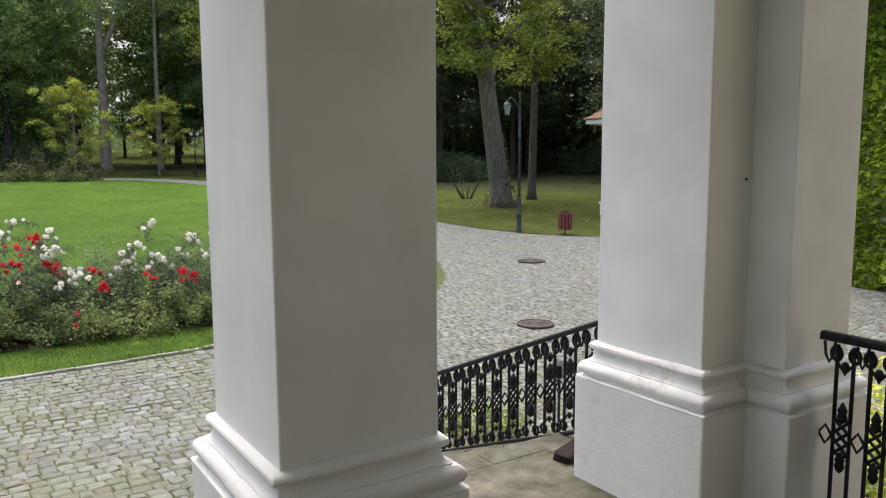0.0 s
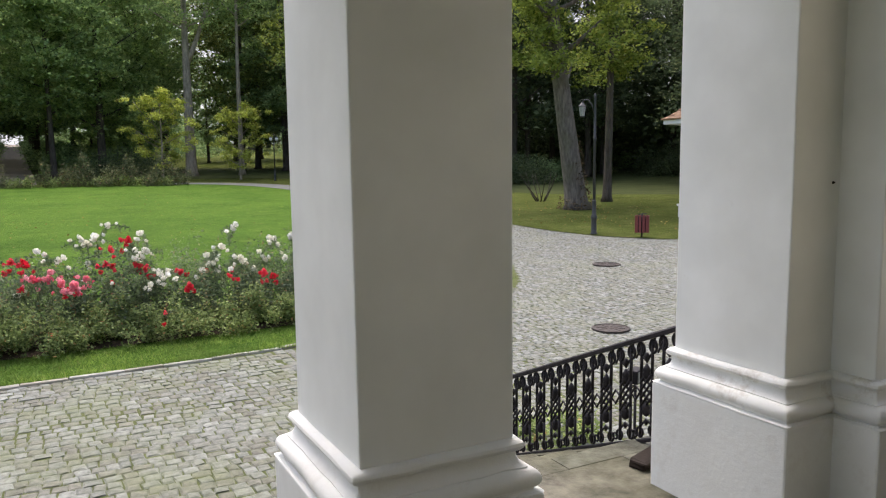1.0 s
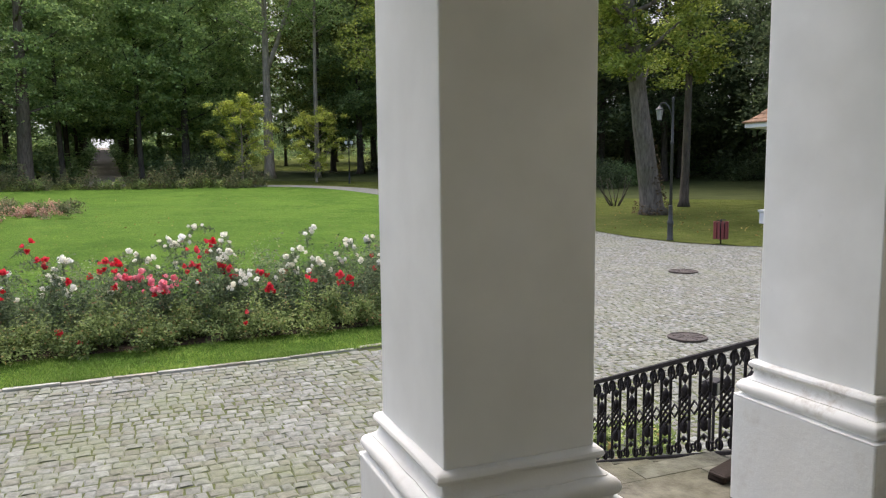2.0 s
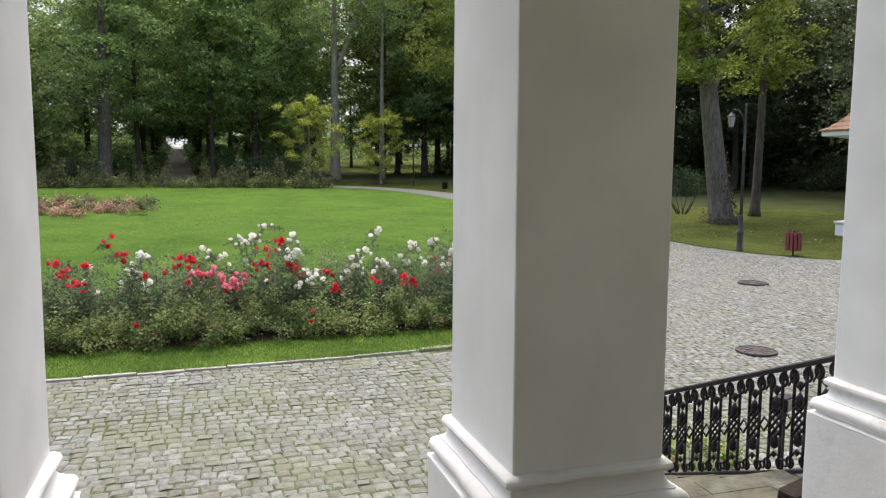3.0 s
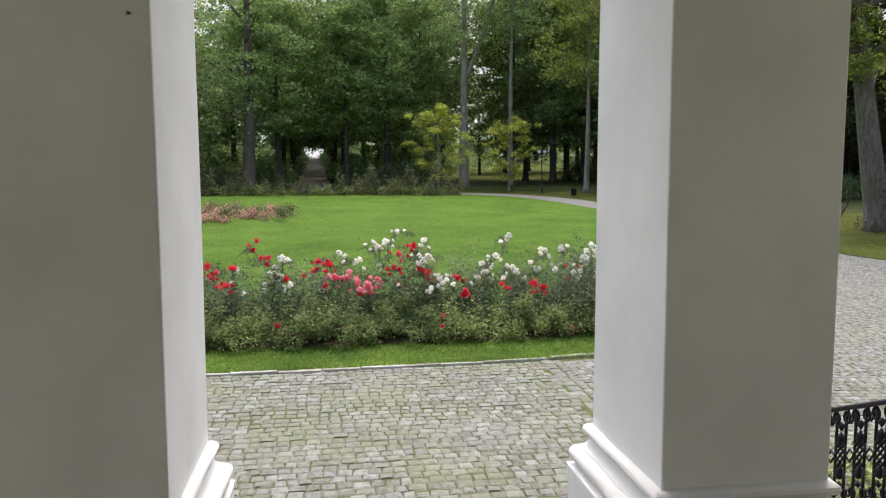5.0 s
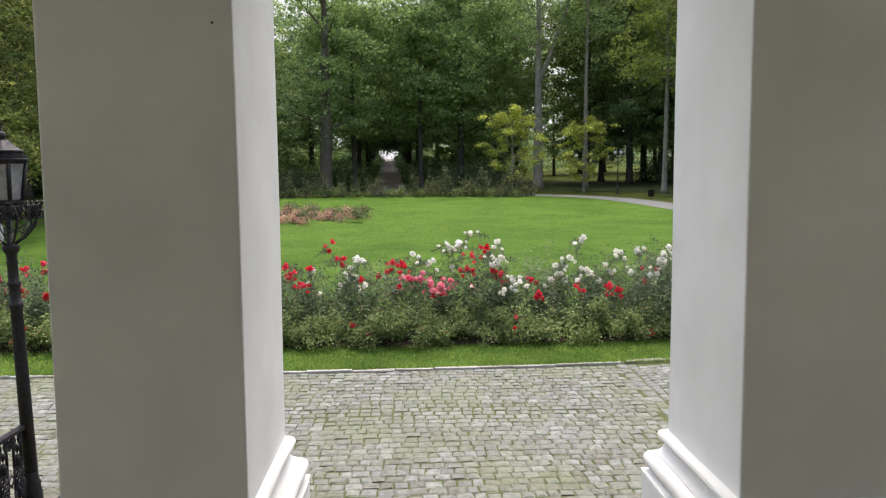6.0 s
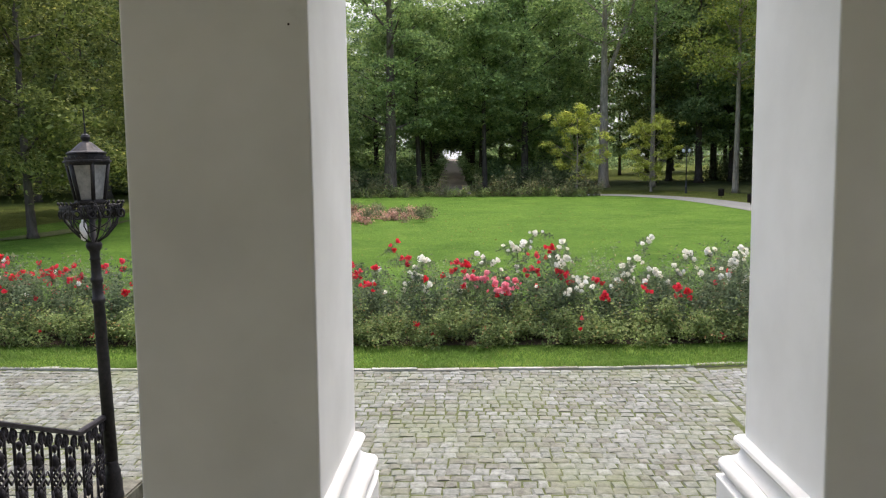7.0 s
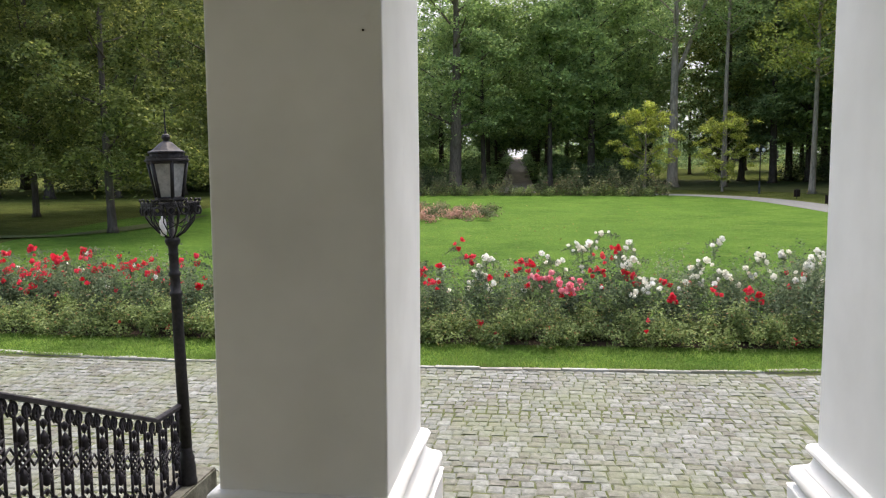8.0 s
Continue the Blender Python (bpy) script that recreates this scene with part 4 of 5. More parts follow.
bm = bmesh.new()
for k in range(9):
    a = 0.7 * k
    limb(bm, (0.2 * math.cos(a), 0.2 * math.sin(a), 0), (math.cos(a) * 0.6, math.sin(a) * 0.6, 1), 1.6, 0.03, 0.008, rng, 0.5, 5, 5)
bare = part("bare_bush", bm, DARK_BARK)
bare.matrix_basis = pose(21.5, 30.4, ground_z(21.5, 30.4))
tagged(bare, "bare many-stemmed bush beside the maple trunk", "shrub")

# hedges that line the avenue
for k in range(1, 15):
    y = 71 + 9 * k
    for s in (-1, 1):
        shrub("avenue_hedge", under[0], (alley_x(y) + s * (5.1 - 0.004 * (y - 70)), y), "dark hedge bush lining the avenue", "shrub", "hedges of the avenue", 60 * k + 30 * s, 1.0)
        shrub("avenue_hedge", under[1], (alley_x(y) + s * 10.5, y + 3), "dark hedge bush lining the avenue", "shrub", "hedges of the avenue", 40 * k + 70 * s, 1.6)

# second one, for the right-hand bearings, has shade put into its leaf colour
thick = [shrub_mesh("thicket", 35, 3.2, 2.4, 2.4, 4600, 0.14, DEEP_LEAF), shrub_mesh("thicket", 36, 3.4, 2.2, 1.9, 4600, 0.14, SHADED_LEAF)]
for k, (d, y, s) in enumerate(((14, 128, 2.6), (-14, 130, 2.6), (21, 120, 2.4), (-21, 122, 2.4), (9, 150, 2.2), (-9, 152, 2.2), (9, 178, 2.2), (-9, 180, 2.2), (26, 140, 3.0), (-26, 142, 3.0))):
    shrub("thicket", thick[0], (alley_x(y) + d, y), "dense thicket far behind the park trees", "shrub", "thicket behind the woods", 50 * k, s)

# thicket that closes the view behind the woods
for k in range(62):
    az = -66 + 2.0 * k
    d = wood_depth(az) * (2.9 if clearing(az) and az < 0 else 2.2 if clearing(az) else 1.72) + rng.uniform(-4, 8)
    x, y = d * math.sin(radians(-az)), d * math.cos(radians(az))
    if abs(x - alley_x(y)) > 16:
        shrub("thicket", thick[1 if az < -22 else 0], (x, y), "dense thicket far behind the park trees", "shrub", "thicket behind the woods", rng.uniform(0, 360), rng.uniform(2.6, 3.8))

for k in range(7):
    az = 8.5 + 2.1 * k
    x, y = -148 * math.sin(radians(az)), 148 * math.cos(radians(az))
    shrub("thicket", thick[0], (x, y), "dense thicket far behind the park trees", "shrub", "thicket behind the woods", 51 * k, 2.4)

# beds round the lawn
perennial = [shrub_mesh("perennials", 41, 1.3, 1.0, 1.25, 700, 0.15, BED_LEAF), shrub_mesh("perennials", 42, 0.7, 0.7, 2.1, 560, 0.15, BED_LEAF), shrub_mesh("perennials", 43, 1.4, 0.9, 0.95, 700, 0.15, ROSE_LOW)]
for k in range(34):
    x = -19 + 0.86 * k + rng.uniform(-0.3, 0.3)
    y = 59.5 + 2.6 * (1 - ((x + 3) / 14) ** 2) * 0.9
    shrub("perennial_clump", perennial[k % 3], (x, y), "brownish-green perennial clump edging the lawn", "plant", "perennial border behind the lawn", rng.uniform(0, 360), rng.uniform(0.8, 1.25) * (0.85 if abs(x + 2.2) < 1.9 else 1.0))["kind"] = "stuff"
pinks = shrub_mesh("pink_bed", 44, 0.9, 0.8, 0.62, 420, 0.11, PINK_LEAF), shrub_mesh("pink_bed", 45, 0.9, 0.8, 0.55, 420, 0.11, BED_LEAF)
for k in range(30):
    a = 2 * math.pi * k / 30
    f = 0.35 + 0.65 * ((k * 7) % 10) / 10
    shrub("pink_rose_clump", pinks[k % 2], (-7.0 + 5.2 * f * math.cos(a), 37.5 + 4.0 * f * math.sin(a)), "low clump of faded pink roses in the lawn", "plant", "faded pink rose bed", 25 * k)["kind"] = "stuff"

# shrubs beside the porch
yellow = shrub_mesh("porch_shrub", 46, 0.75, 0.75, 1.25, 2600, 0.07, YOUNG_LEAF)
for k, (x, y, s) in enumerate(((5.0, 2.3, 1.0), (5.9, 1.5, 1.15), (4.7, 0.8, 0.95))):
    shrub("porch_shrub", yellow, (x, y), "bright yellow-green shrub beside the porch", "shrub", "shrubs beside the porch", 80 * k, s, 0.0)
low = shrub_mesh("ground_cover", 47, 0.4, 0.55, 0.28, 700, 0.06, ROSE_LOW)
for k in range(4):
    shrub("ground_cover", low, (3.75 + 0.25 * (k % 2), 3.1 + 0.75 * k), "low green plants along the stair wall", "plant", "plants along the stair wall", 90 * k, 1.0, 0.0)["kind"] = "stuff"


# ---- rose bed ----
BED_Y0, BED_Y1 = 11.05, 13.1
bm = bmesh.new()
out = [(-12.2, 10.72), (-10, 10.72), (-6, BED_Y0 - 0.22), (0, BED_Y0), (3.6, BED_Y0 + 0.1), (4.9, BED_Y0 + 0.4), (5.2, 12.4), (5.0, 14.3), (4.0, 14.2), (3.8, BED_Y1 + 0.1), (0, BED_Y1), (-6, BED_Y1), (-12.2, BED_Y1)]
bm.faces.new([bm.verts.new((x, y, ground_z(x, y) + 0.03)) for x, y in out])
bmesh.ops.triangulate(bm, faces=bm.faces[:])
bmesh.ops.recalc_face_normals(bm, faces=bm.faces)
tagged(part("rose_bed_soil", bm, EARTH), "dark bare soil of the rose bed", "soil", kind="structure")


def bloom_mesh(name, mat, seed):
    """An open rose: rings of cupped, ruffled petals round a small folded heart."""
    g = np.random.default_rng(seed)
    verts, faces = [], []
    for n, r, h, out in ((3, 0.012, 0.044, 0.0), (4, 0.024, 0.046, 0.08), (5, 0.036, 0.042, 0.15), (6, 0.046, 0.032, 0.35)):
        turn = g.uniform(0, 6.28)
        for k in range(n):
            a, w = turn + 2 * math.pi * k / n + g.uniform(-0.15, 0.15), 6.0 / n
            size, i = g.uniform(0.82, 1.15), len(verts)
            for f, rr, zz in ((0.0, 0.006, -0.014), (0.45, r * 0.85, h * 0.25), (0.8, r, h * 0.75), (1.0, r * (1 + 0.35 * out), h * (1 - 0.25 * out))):
                for c in (-1, -0.4, 0.4, 1):
                    q = a + c * w * 0.5 * (0.5 + 0.6 * f if f < 1 else 0.8)
                    rim = rr * size * (1 - (0.12 * c * c if f == 1 else 0)) + g.uniform(-0.003, 0.003)
                    verts.append((rim * math.cos(q), rim * math.sin(q), (zz - 0.008 * f * c * c) * size + g.uniform(-0.003, 0.003) * f))
            for b in (0, 4, 8):
                for c in (0, 1, 2):
                    faces.append((i + b + c, i + b + c + 1, i + b + c + 5, i + b + c + 4))
    return mesh_of(name, verts, faces, mat, True)


BLOOM = {"red": bloom_mesh("bloom", RED_PETAL, 1), "pink": bloom_mesh("bloom", PINK_PETAL, 2), "white": bloom_mesh("bloom", WHITE_PETAL, 3)}
tall_roses = [shrub_mesh("foliage", 51 + k, 0.52, 0.48, 0.84, 1900, 0.056, ROSE_LEAF, 80, 0.14) for k in range(4)]


def shoots_mesh(seed):
    """Upright leafy shoots that stand out of a rose bush."""
    q = np.random.default_rng(seed)
    spots = []
    for _ in range(15):
        x, y, top = q.uniform(-0.42, 0.42), q.uniform(-0.4, 0.4), q.uniform(0.85, 1.32)
        dx, dy = q.normal(size=2) * 0.12
        for f in q.random(26):
            spots.append((x + dx * f + q.normal() * 0.035, y + dy * f + q.normal() * 0.035, 0.5 + (top - 0.5) * f ** 0.85))
    return leaf_mesh("foliage", spots, 0.05, ROSE_LEAF, q, 2.0)


airy_tops = [shoots_mesh(61 + k) for k in range(4)]
low_roses = [shrub_mesh("foliage", 71 + k, 0.50, 0.44, 0.56, 2300, 0.047, ROSE_LOW, 80, 0.14) for k in range(4)]


def canes(n, h, spread, g):
    bm = bmesh.new()
    for _ in range(n):
        a = g.uniform(0, 6.28)
        limb(bm, (0.1 * math.cos(a), 0.1 * math.sin(a), 0), (spread * math.cos(a), spread * math.sin(a), 1), h * g.uniform(0.7, 1.05), 0.007, 0.003, g, 0.5, 4, 4)
    me = bpy.data.meshes.new("canes")
    bm.to_mesh(me)
    bm.free()
    me.materials.append(STEM)
    return me


cane_sets = [canes(9, 1.05, 0.4, np.random.default_rng(80 + k)) for k in range(3)]
bushes = []
rose_rng = np.random.default_rng(91)
for row, (y, step, kind) in enumerate(((11.33, 0.50, "low"), (11.95, 0.68, "tall"), (12.62, 0.80, "tall"))):
    x = -12.0 + 0.3 * row
    while x < 4.7:
        yy = y + rose_rng.uniform(-0.12, 0.12) + 0.03 * min(0.0, x - 2)
        if kind == "low":
            root = thing("rose_bush", "low bushy rose with fresh green leaves", "rose bush", "front row of the rose bed", (x, yy, ground_z(x, yy) + 0.028), rose_rng.uniform(0, 360))
            part("foliage", low_roses[rose_rng.integers(4)], None, root)
        else:
            root = thing("rose_bush", "tall flowering rose bush with dark leaves", "rose bush", "back rows of the rose bed", (x, yy, ground_z(x, yy) + 0.028), rose_rng.uniform(0, 360))
            part("foliage", tall_roses[rose_rng.integers(4)], None, root)
            tagged(part("airy_growth", airy_tops[rose_rng.integers(4)], None, root), kind="stuff")
            part("woody_base", cane_sets[rose_rng.integers(3)], None, root)
        root.scale = (1, 1, rose_rng.uniform(0.88, 1.12))
        bushes.append((root, x, yy, kind))
        x += step * rose_rng.uniform(0.85, 1.15)
for k in range(3):
    x, y = 4.45 + 0.2 * math.sin(k), 12.9 + 0.5 * k
    root = thing("rose_bush", "tall flowering rose bush with dark leaves", "rose bush", "back rows of the rose bed", (x, y, ground_z(x, y) + 0.028), 70 * k)
    part("foliage", tall_roses[k % 4], None, root)
    tagged(part("airy_growth", airy_tops[k % 3], None, root), kind="stuff")
    part("woody_base", cane_sets[k % 3], None, root)
    bushes.append((root, x, y, "tall"))

# stem under a bloom, and the bloom on the bush nearest to it
def stalk_mesh():
    g = np.random.default_rng(77)
    bm = tube(bmesh.new(), [(0, 0, 0), (0.01, 0, -0.15), (0.0, 0.01, -0.32)], [0.004, 0.005, 0.006], 5)
    for k in range(16):
        z, a = -0.05 - 0.018 * k, 2.4 * k
        c, d = Vector((0.03 * math.cos(a), 0.03 * math.sin(a), z)), Vector((math.cos(a), math.sin(a), 0.25)) * 0.028
        e = Vector((-math.sin(a), math.cos(a), 0)) * 0.016
        bm.faces.new([bm.verts.new(q) for q in (c - d, c + e, c + d, c - e)])
    me = bpy.data.meshes.new("stem")
    bm.to_mesh(me)
    bm.free()
    me.materials.append(ROSE_LEAF)
    return me


stalk = stalk_mesh()


def put_bloom(x, y, z, colour, size, lead=False):
    root = min((b for b in bushes if b[3] == "tall" or z < 0.75), key=lambda b: (b[1] - x) ** 2 + (b[2] - y) ** 2)[0]
    m = root.matrix_basis.inverted()
    ob = part("bloom", BLOOM[colour], None, root, {"red": "red rose bloom", "pink": "pink rose bloom", "white": "white rose bloom"}[colour])
    tilt = pose(x, y, z, rose_rng.uniform(30, 85), rose_rng.uniform(-35, 35), rose_rng.uniform(-60, 60))
    ob.matrix_basis = m @ tilt @ Matrix.Diagonal((size * rose_rng.uniform(0.9, 1.2), size * rose_rng.uniform(0.9, 1.2), size * rose_rng.uniform(0.95, 1.3), 1))
    if z > 0.9:
        part("stem", stalk, None, ob)
    if lead and z > 0.7:
        for _ in range(rose_rng.integers(2, 7)):
            put_bloom(x + rose_rng.uniform(-0.13, 0.13), y + rose_rng.uniform(-0.08, 0.08), z - rose_rng.uniform(-0.02, 0.16), colour, rose_rng.uniform(0.55, 0.95))


for x, y, z in ((0.93, 12.5, 1.68), (0.73, 12.5, 1.50), (0.50, 12.5, 1.50), (1.38, 12.5, 1.52), (1.22, 12.0, 1.32), (1.36, 12.0, 1.30), (1.56, 12.0, 0.97), (1.40, 11.6, 0.83), (2.83, 12.5, 1.59), (2.49, 12.0, 1.29), (2.37, 12.0, 1.02), (2.86, 12.0, 1.03), (3.28, 12.0, 1.38), (3.87, 12.5, 1.38), (3.98, 12.0, 1.22), (4.33, 12.5, 1.40), (-0.96, 12.0, 1.29), (-1.07, 12.0, 1.06), (-0.07, 12.0, 1.38), (0.26, 12.0, 1.27), (2.28, 12.0, 1.17), (-0.82, 11.6, 0.94), (3.10, 12.0, 1.17), (3.84, 12.0, 0.99), (1.62, 11.6, 0.96), (2.78, 12.0, 1.10), (4.06, 12.0, 1.35)):
    put_bloom(x, y, z, "white", rose_rng.uniform(0.9, 1.3), True)
for x, y, z in ((-1.41, 12.5, 1.54), (-2.09, 12.0, 1.19), (-1.73, 12.0, 1.15), (-2.02, 12.0, 1.07), (-1.77, 11.6, 0.94), (-1.18, 12.0, 1.32), (-0.38, 12.0, 1.25), (-0.21, 12.0, 1.18), (0.88, 12.0, 1.34), (1.19, 12.5, 1.41), (0.82, 12.0, 1.13), (1.22, 12.0, 1.08), (1.38, 12.0, 1.04), (1.91, 11.6, 0.78), (1.84, 12.0, 0.94), (2.51, 11.6, 0.87), (3.07, 11.6, 0.87), (3.22, 11.6, 0.81), (3.61, 11.2, 0.20), (-0.97, 11.2, 0.37), (0.33, 11.6, 0.86)):
    put_bloom(x, y, z, "red", rose_rng.uniform(0.9, 1.3), True)
for x, y, z in ((-0.13, 11.8, 1.03), (0.02, 11.8, 0.99), (0.20, 11.4, 0.99), (0.37, 11.4, 0.94), (0.52, 11.8, 0.97), (0.35, 11.4, 0.88), (0.11, 11.8, 1.09)):
    put_bloom(x, y, z, "pink", rose_rng.uniform(0.9, 1.3), True)
for x, y, z in ((-9.44, 11.9, 1.31), (-9.13, 11.9, 1.01), (-9.29, 12.4, 1.36), (-8.80, 11.9, 1.11), (-8.65, 11.5, 0.78), (-8.25, 12.4, 1.34), (-7.98, 11.9, 1.24), (-7.56, 11.9, 1.12), (-7.14, 11.9, 1.13), (-6.98, 11.9, 1.21), (-7.04, 11.9, 1.05), (-6.57, 11.9, 1.04), (-6.27, 11.9, 0.92), (-8.19, 11.5, 0.66), (-8.41, 11.9, 1.22), (-8.85, 11.5, 0.87), (-8.75, 11.9, 0.91), (-9.40, 11.9, 1.00)):
    put_bloom(x, y, z, "red", rose_rng.uniform(0.9, 1.3), True)
for k in range(60):
    put_bloom(rose_rng.uniform(-10.5, -6.0), rose_rng.uniform(11.6, 12.5), rose_rng.uniform(0.85, 1.32), "red" if k % 7 else "white", rose_rng.uniform(0.8, 1.35))
# clusters round the larger blooms, and scattered smaller ones
for k in range(170):
    b = bushes[rose_rng.integers(len(bushes))]
    x, y = b[1] + rose_rng.uniform(-0.35, 0.35), b[2] - rose_rng.uniform(0.0, 0.35)
    if b[3] == "tall":
        z = rose_rng.uniform(0.72, 1.12)
        c = ("white" if rose_rng.random() < 0.62 else "red") if x > -2.2 else ("red" if rose_rng.random() < 0.8 else "white")
        put_bloom(x, y, z, c, rose_rng.uniform(0.6, 1.15))
    elif rose_rng.random() < 0.22:
        put_bloom(x, y - 0.1, rose_rng.uniform(0.25, 0.6), "red", rose_rng.uniform(0.6, 0.9))


# ---- grass blades ----
def blades(name, spots, length, label):
    g = np.random.default_rng(5)
    n = len(spots)
    a = g.random(n) * 2 * math.pi
    lean = g.normal(size=(n, 2)) * 0.7
    ln = length * (0.4 + 0.8 * g.random(n)) * np.array([1 + 0.9 * noise.noise(Vector((x * 2.3, y * 2.3, 0))) for x, y, z in spots])
    base = np.asarray(spots)
    sx, sy = np.cos(a) * 0.006, np.sin(a) * 0.006
    v = np.zeros((n, 3, 3))
    v[:, 0] = base + np.stack([sx, sy, sx * 0], 1)
    v[:, 1] = base - np.stack([sx, sy, sx * 0], 1)
    v[:, 2] = base + np.stack([lean[:, 0] * ln, lean[:, 1] * ln, ln], 1)
    me = bpy.data.meshes.new(name)
    me.from_pydata(v.reshape(-1, 3).tolist(), [], np.arange(3 * n).reshape(-1, 3).tolist())
    me.materials.append(BLADE)
    return tagged(new(name, me), label, "grass", kind="stuff")


g = np.random.default_rng(3)
xy = [(x, y) for x, y in zip(g.uniform(-13, 6.5, 40000), 9.90 + 1.25 * g.random(40000) ** 1.25)]
blades("grass_strip", [(x, y + 0.03 * (x - 2), ground_z(x, y) + 0.018) for x, y in xy], 0.05, "ragged grass strip between kerb and roses")
xy = [(x, y) for x, y in zip(g.uniform(-11, 10, 42000), 12.8 + 26 * g.random(42000) ** 1.6)]
blades("lawn_blades", [(x, y, ground_z(x, y) + 0.018) for x, y in xy if abs(x + 1.5) < 10 + (y - 12) * 0.15], 0.036, "short mown grass blades of the lawn")

# fallen leaves under the maples and on the lawn
g = np.random.default_rng(12)
xy = [(20 + 3.6 * a, 22 + 3.4 * b) for a, b in g.normal(size=(380, 2))]
xy = [(x, y) for x, y in xy if x > 15.4 and y > 16.2 + max(0.0, 17.5 - x)]
tagged(new("fallen_leaves", leaf_mesh("fallen_leaves", [(x, y, ground_z(x, y) + 0.035) for x, y in xy], 0.085, FALLEN, g)), "brown and yellow fallen leaves on the grass bank", "leaves", kind="stuff")
xy = [(x, y) for x, y in zip(g.uniform(-9, 9, 420), g.uniform(13.5, 50, 420))]
tagged(new("fallen_leaves", leaf_mesh("fallen_leaves", [(x, y, ground_z(x, y) + 0.04) for x, y in xy], 0.07, FALLEN, g)), "pale fallen leaves scattered over the lawn", "leaves", kind="stuff")

# ---- court furniture ----
cover = thing("manhole_cover", "rusty round iron manhole cover in the cobbles", "manhole cover", "manhole covers", (7.44, 8.55, ground_z(7.44, 8.55) + 0.012))
bm = bmesh.new()
lathe(bm, [(0.335, -0.05), (0.335, 0.012), (0.325, 0.016), (0.305, 0.016), (0.302, 0.006)], sides=40, smooth=False)
part("frame", bm, MANHOLE, cover)
bm = bmesh.new()
lathe(bm, [(0.298, -0.03), (0.298, 0.008), (0.27, 0.011), (0.26, 0.007), (0.05, 0.007), (0.045, 0.012), (0.02, 0.012)], sides=40, smooth=False)
for k in range(8):
    a = radians(45 * k)
    block(bm, 0.08, -0.012, 0.006, 0.25, 0.012, 0.013)
    bmesh.ops.rotate(bm, verts=bm.verts[-8:], matrix=Matrix.Rotation(a, 3, "Z"))
part("lid", bm, MANHOLE, cover)
second = copy_thing(cover, pose(11.36, 13.33, ground_z(11.36, 13.33) + 0.012, 0, 0, 20))
cover.scale = (0.85, 0.85, 1)
second.scale = (0.95, 0.95, 1)


def outside_lawn(x, y, margin=0.15):
    k = min(1.0, max(0.0, (y - 13) / 22))
    a = 12.7 + 3.2 * k * k * (3 - 2 * k) + margin
    return (abs(x + 1.5) / a) ** 4 + (abs(y - 36.5) / (26.6 + margin)) ** 4 > 1


def park_lamp(at, heads, label, group):
    root = thing("street_lamp", label, "street lamp", group, (*at, ground_z(*at)))
    bm = bmesh.new()
    lathe(bm, [(0.11, 0), (0.115, 0.04), (0.09, 0.07), (0.085, 0.45), (0.10, 0.48), (0.10, 0.54), (0.07, 0.58), (0.062, 0.95), (0.07, 0.97), (0.052, 1.0)], sides=14)
    part("base", bm, GREY_IRON, root)
    bm = bmesh.new()
    lathe(bm, [(0.05, 0.98), (0.042, 2.7), (0.055, 2.71), (0.055, 2.76), (0.040, 2.78), (0.034, 3.9), (0.042, 3.91), (0.03, 3.97), (0.01, 4.0)], sides=12)
    part("post", bm, GREY_IRON, root)
    for s in heads:
        bm = bmesh.new()
        reach = 0.40 if len(heads) == 1 else 0.25
        tube(bm, [(f * reach * s, 0, h) for f, h in ((0.08, 3.45), (0.25, 3.68), (0.55, 3.83), (0.85, 3.83), (1.0, 3.76))], 0.016, 8)
        part("arm", bm, GREY_IRON, root)
        bm = bmesh.new()
        c = reach * s
        lathe(bm, [(0.012, 3.78), (0.03, 3.75), (0.05, 3.73), (0.125, 3.66), (0.13, 3.645), (0.115, 3.64)], (c, 0, 0), 10, False)
        lathe(bm, [(0.03, 3.34), (0.07, 3.36), (0.072, 3.375), (0.06, 3.38)], (c, 0, 0), 8, False)
        head = part("lantern_cap", bm, GREY_IRON, root)
        bm = bmesh.new()
        if len(heads) > 1:
            lathe(bm, [(0.04, 3.36), (0.10, 3.40), (0.13, 3.48), (0.125, 3.58), (0.09, 3.65)], (c, 0, 0), 12)
        else:
            lathe(bm, [(0.066, 3.375), (0.112, 3.64)], (c, 0, 0), 8, False)
        part("lantern_glass", bm, PAINT if len(heads) > 1 else GLASS, head, "pale lantern glass")
    return root


lamp = park_lamp((14.85, 18.1), (-1,), "slim grey street lamp with one hanging lantern", "")
lamp.matrix_basis = pose(14.85, 18.1, ground_z(14.85, 18.1), 0, 0, -36) @ Matrix.Diagonal((0.95, 0.95, 1.065, 1))
park_lamp((17.3, 63.5), (-1, 1), "dark park lamp with two white lanterns", "")


def slat_bin(at, turn, wood=BIN_WOOD, label="red-brown slatted wooden litter bin on a post"):
    root = thing("litter_bin", label, "litter bin", "litter bins", (*at, ground_z(*at)), turn)
    bm = bmesh.new()
    tube(bm, [(0, 0, 0), (0, 0, 0.72)], 0.022, 8)
    tube(bm, [(-0.16, 0, 0.70), (0.16, 0, 0.70)], 0.014, 6)
    part("post", bm, IRON, root)
    bm = bmesh.new()
    lathe(bm, [(0.15, 0.17), (0.17, 0.2), (0.17, 0.62), (0.16, 0.63), (0.155, 0.2)], sides=14)
    part("liner", bm, IRON, root)
    for k in range(12):
        bm = bmesh.new()
        block(bm, -0.036, -0.011, 0.16, 0.036, 0.011, 0.66, 0.005)
        a = 30 * k
        part("slat", bm, wood, root).matrix_basis = pose(0.195 * math.sin(radians(a)), -0.195 * math.cos(radians(a)), 0, 0, 0, a)


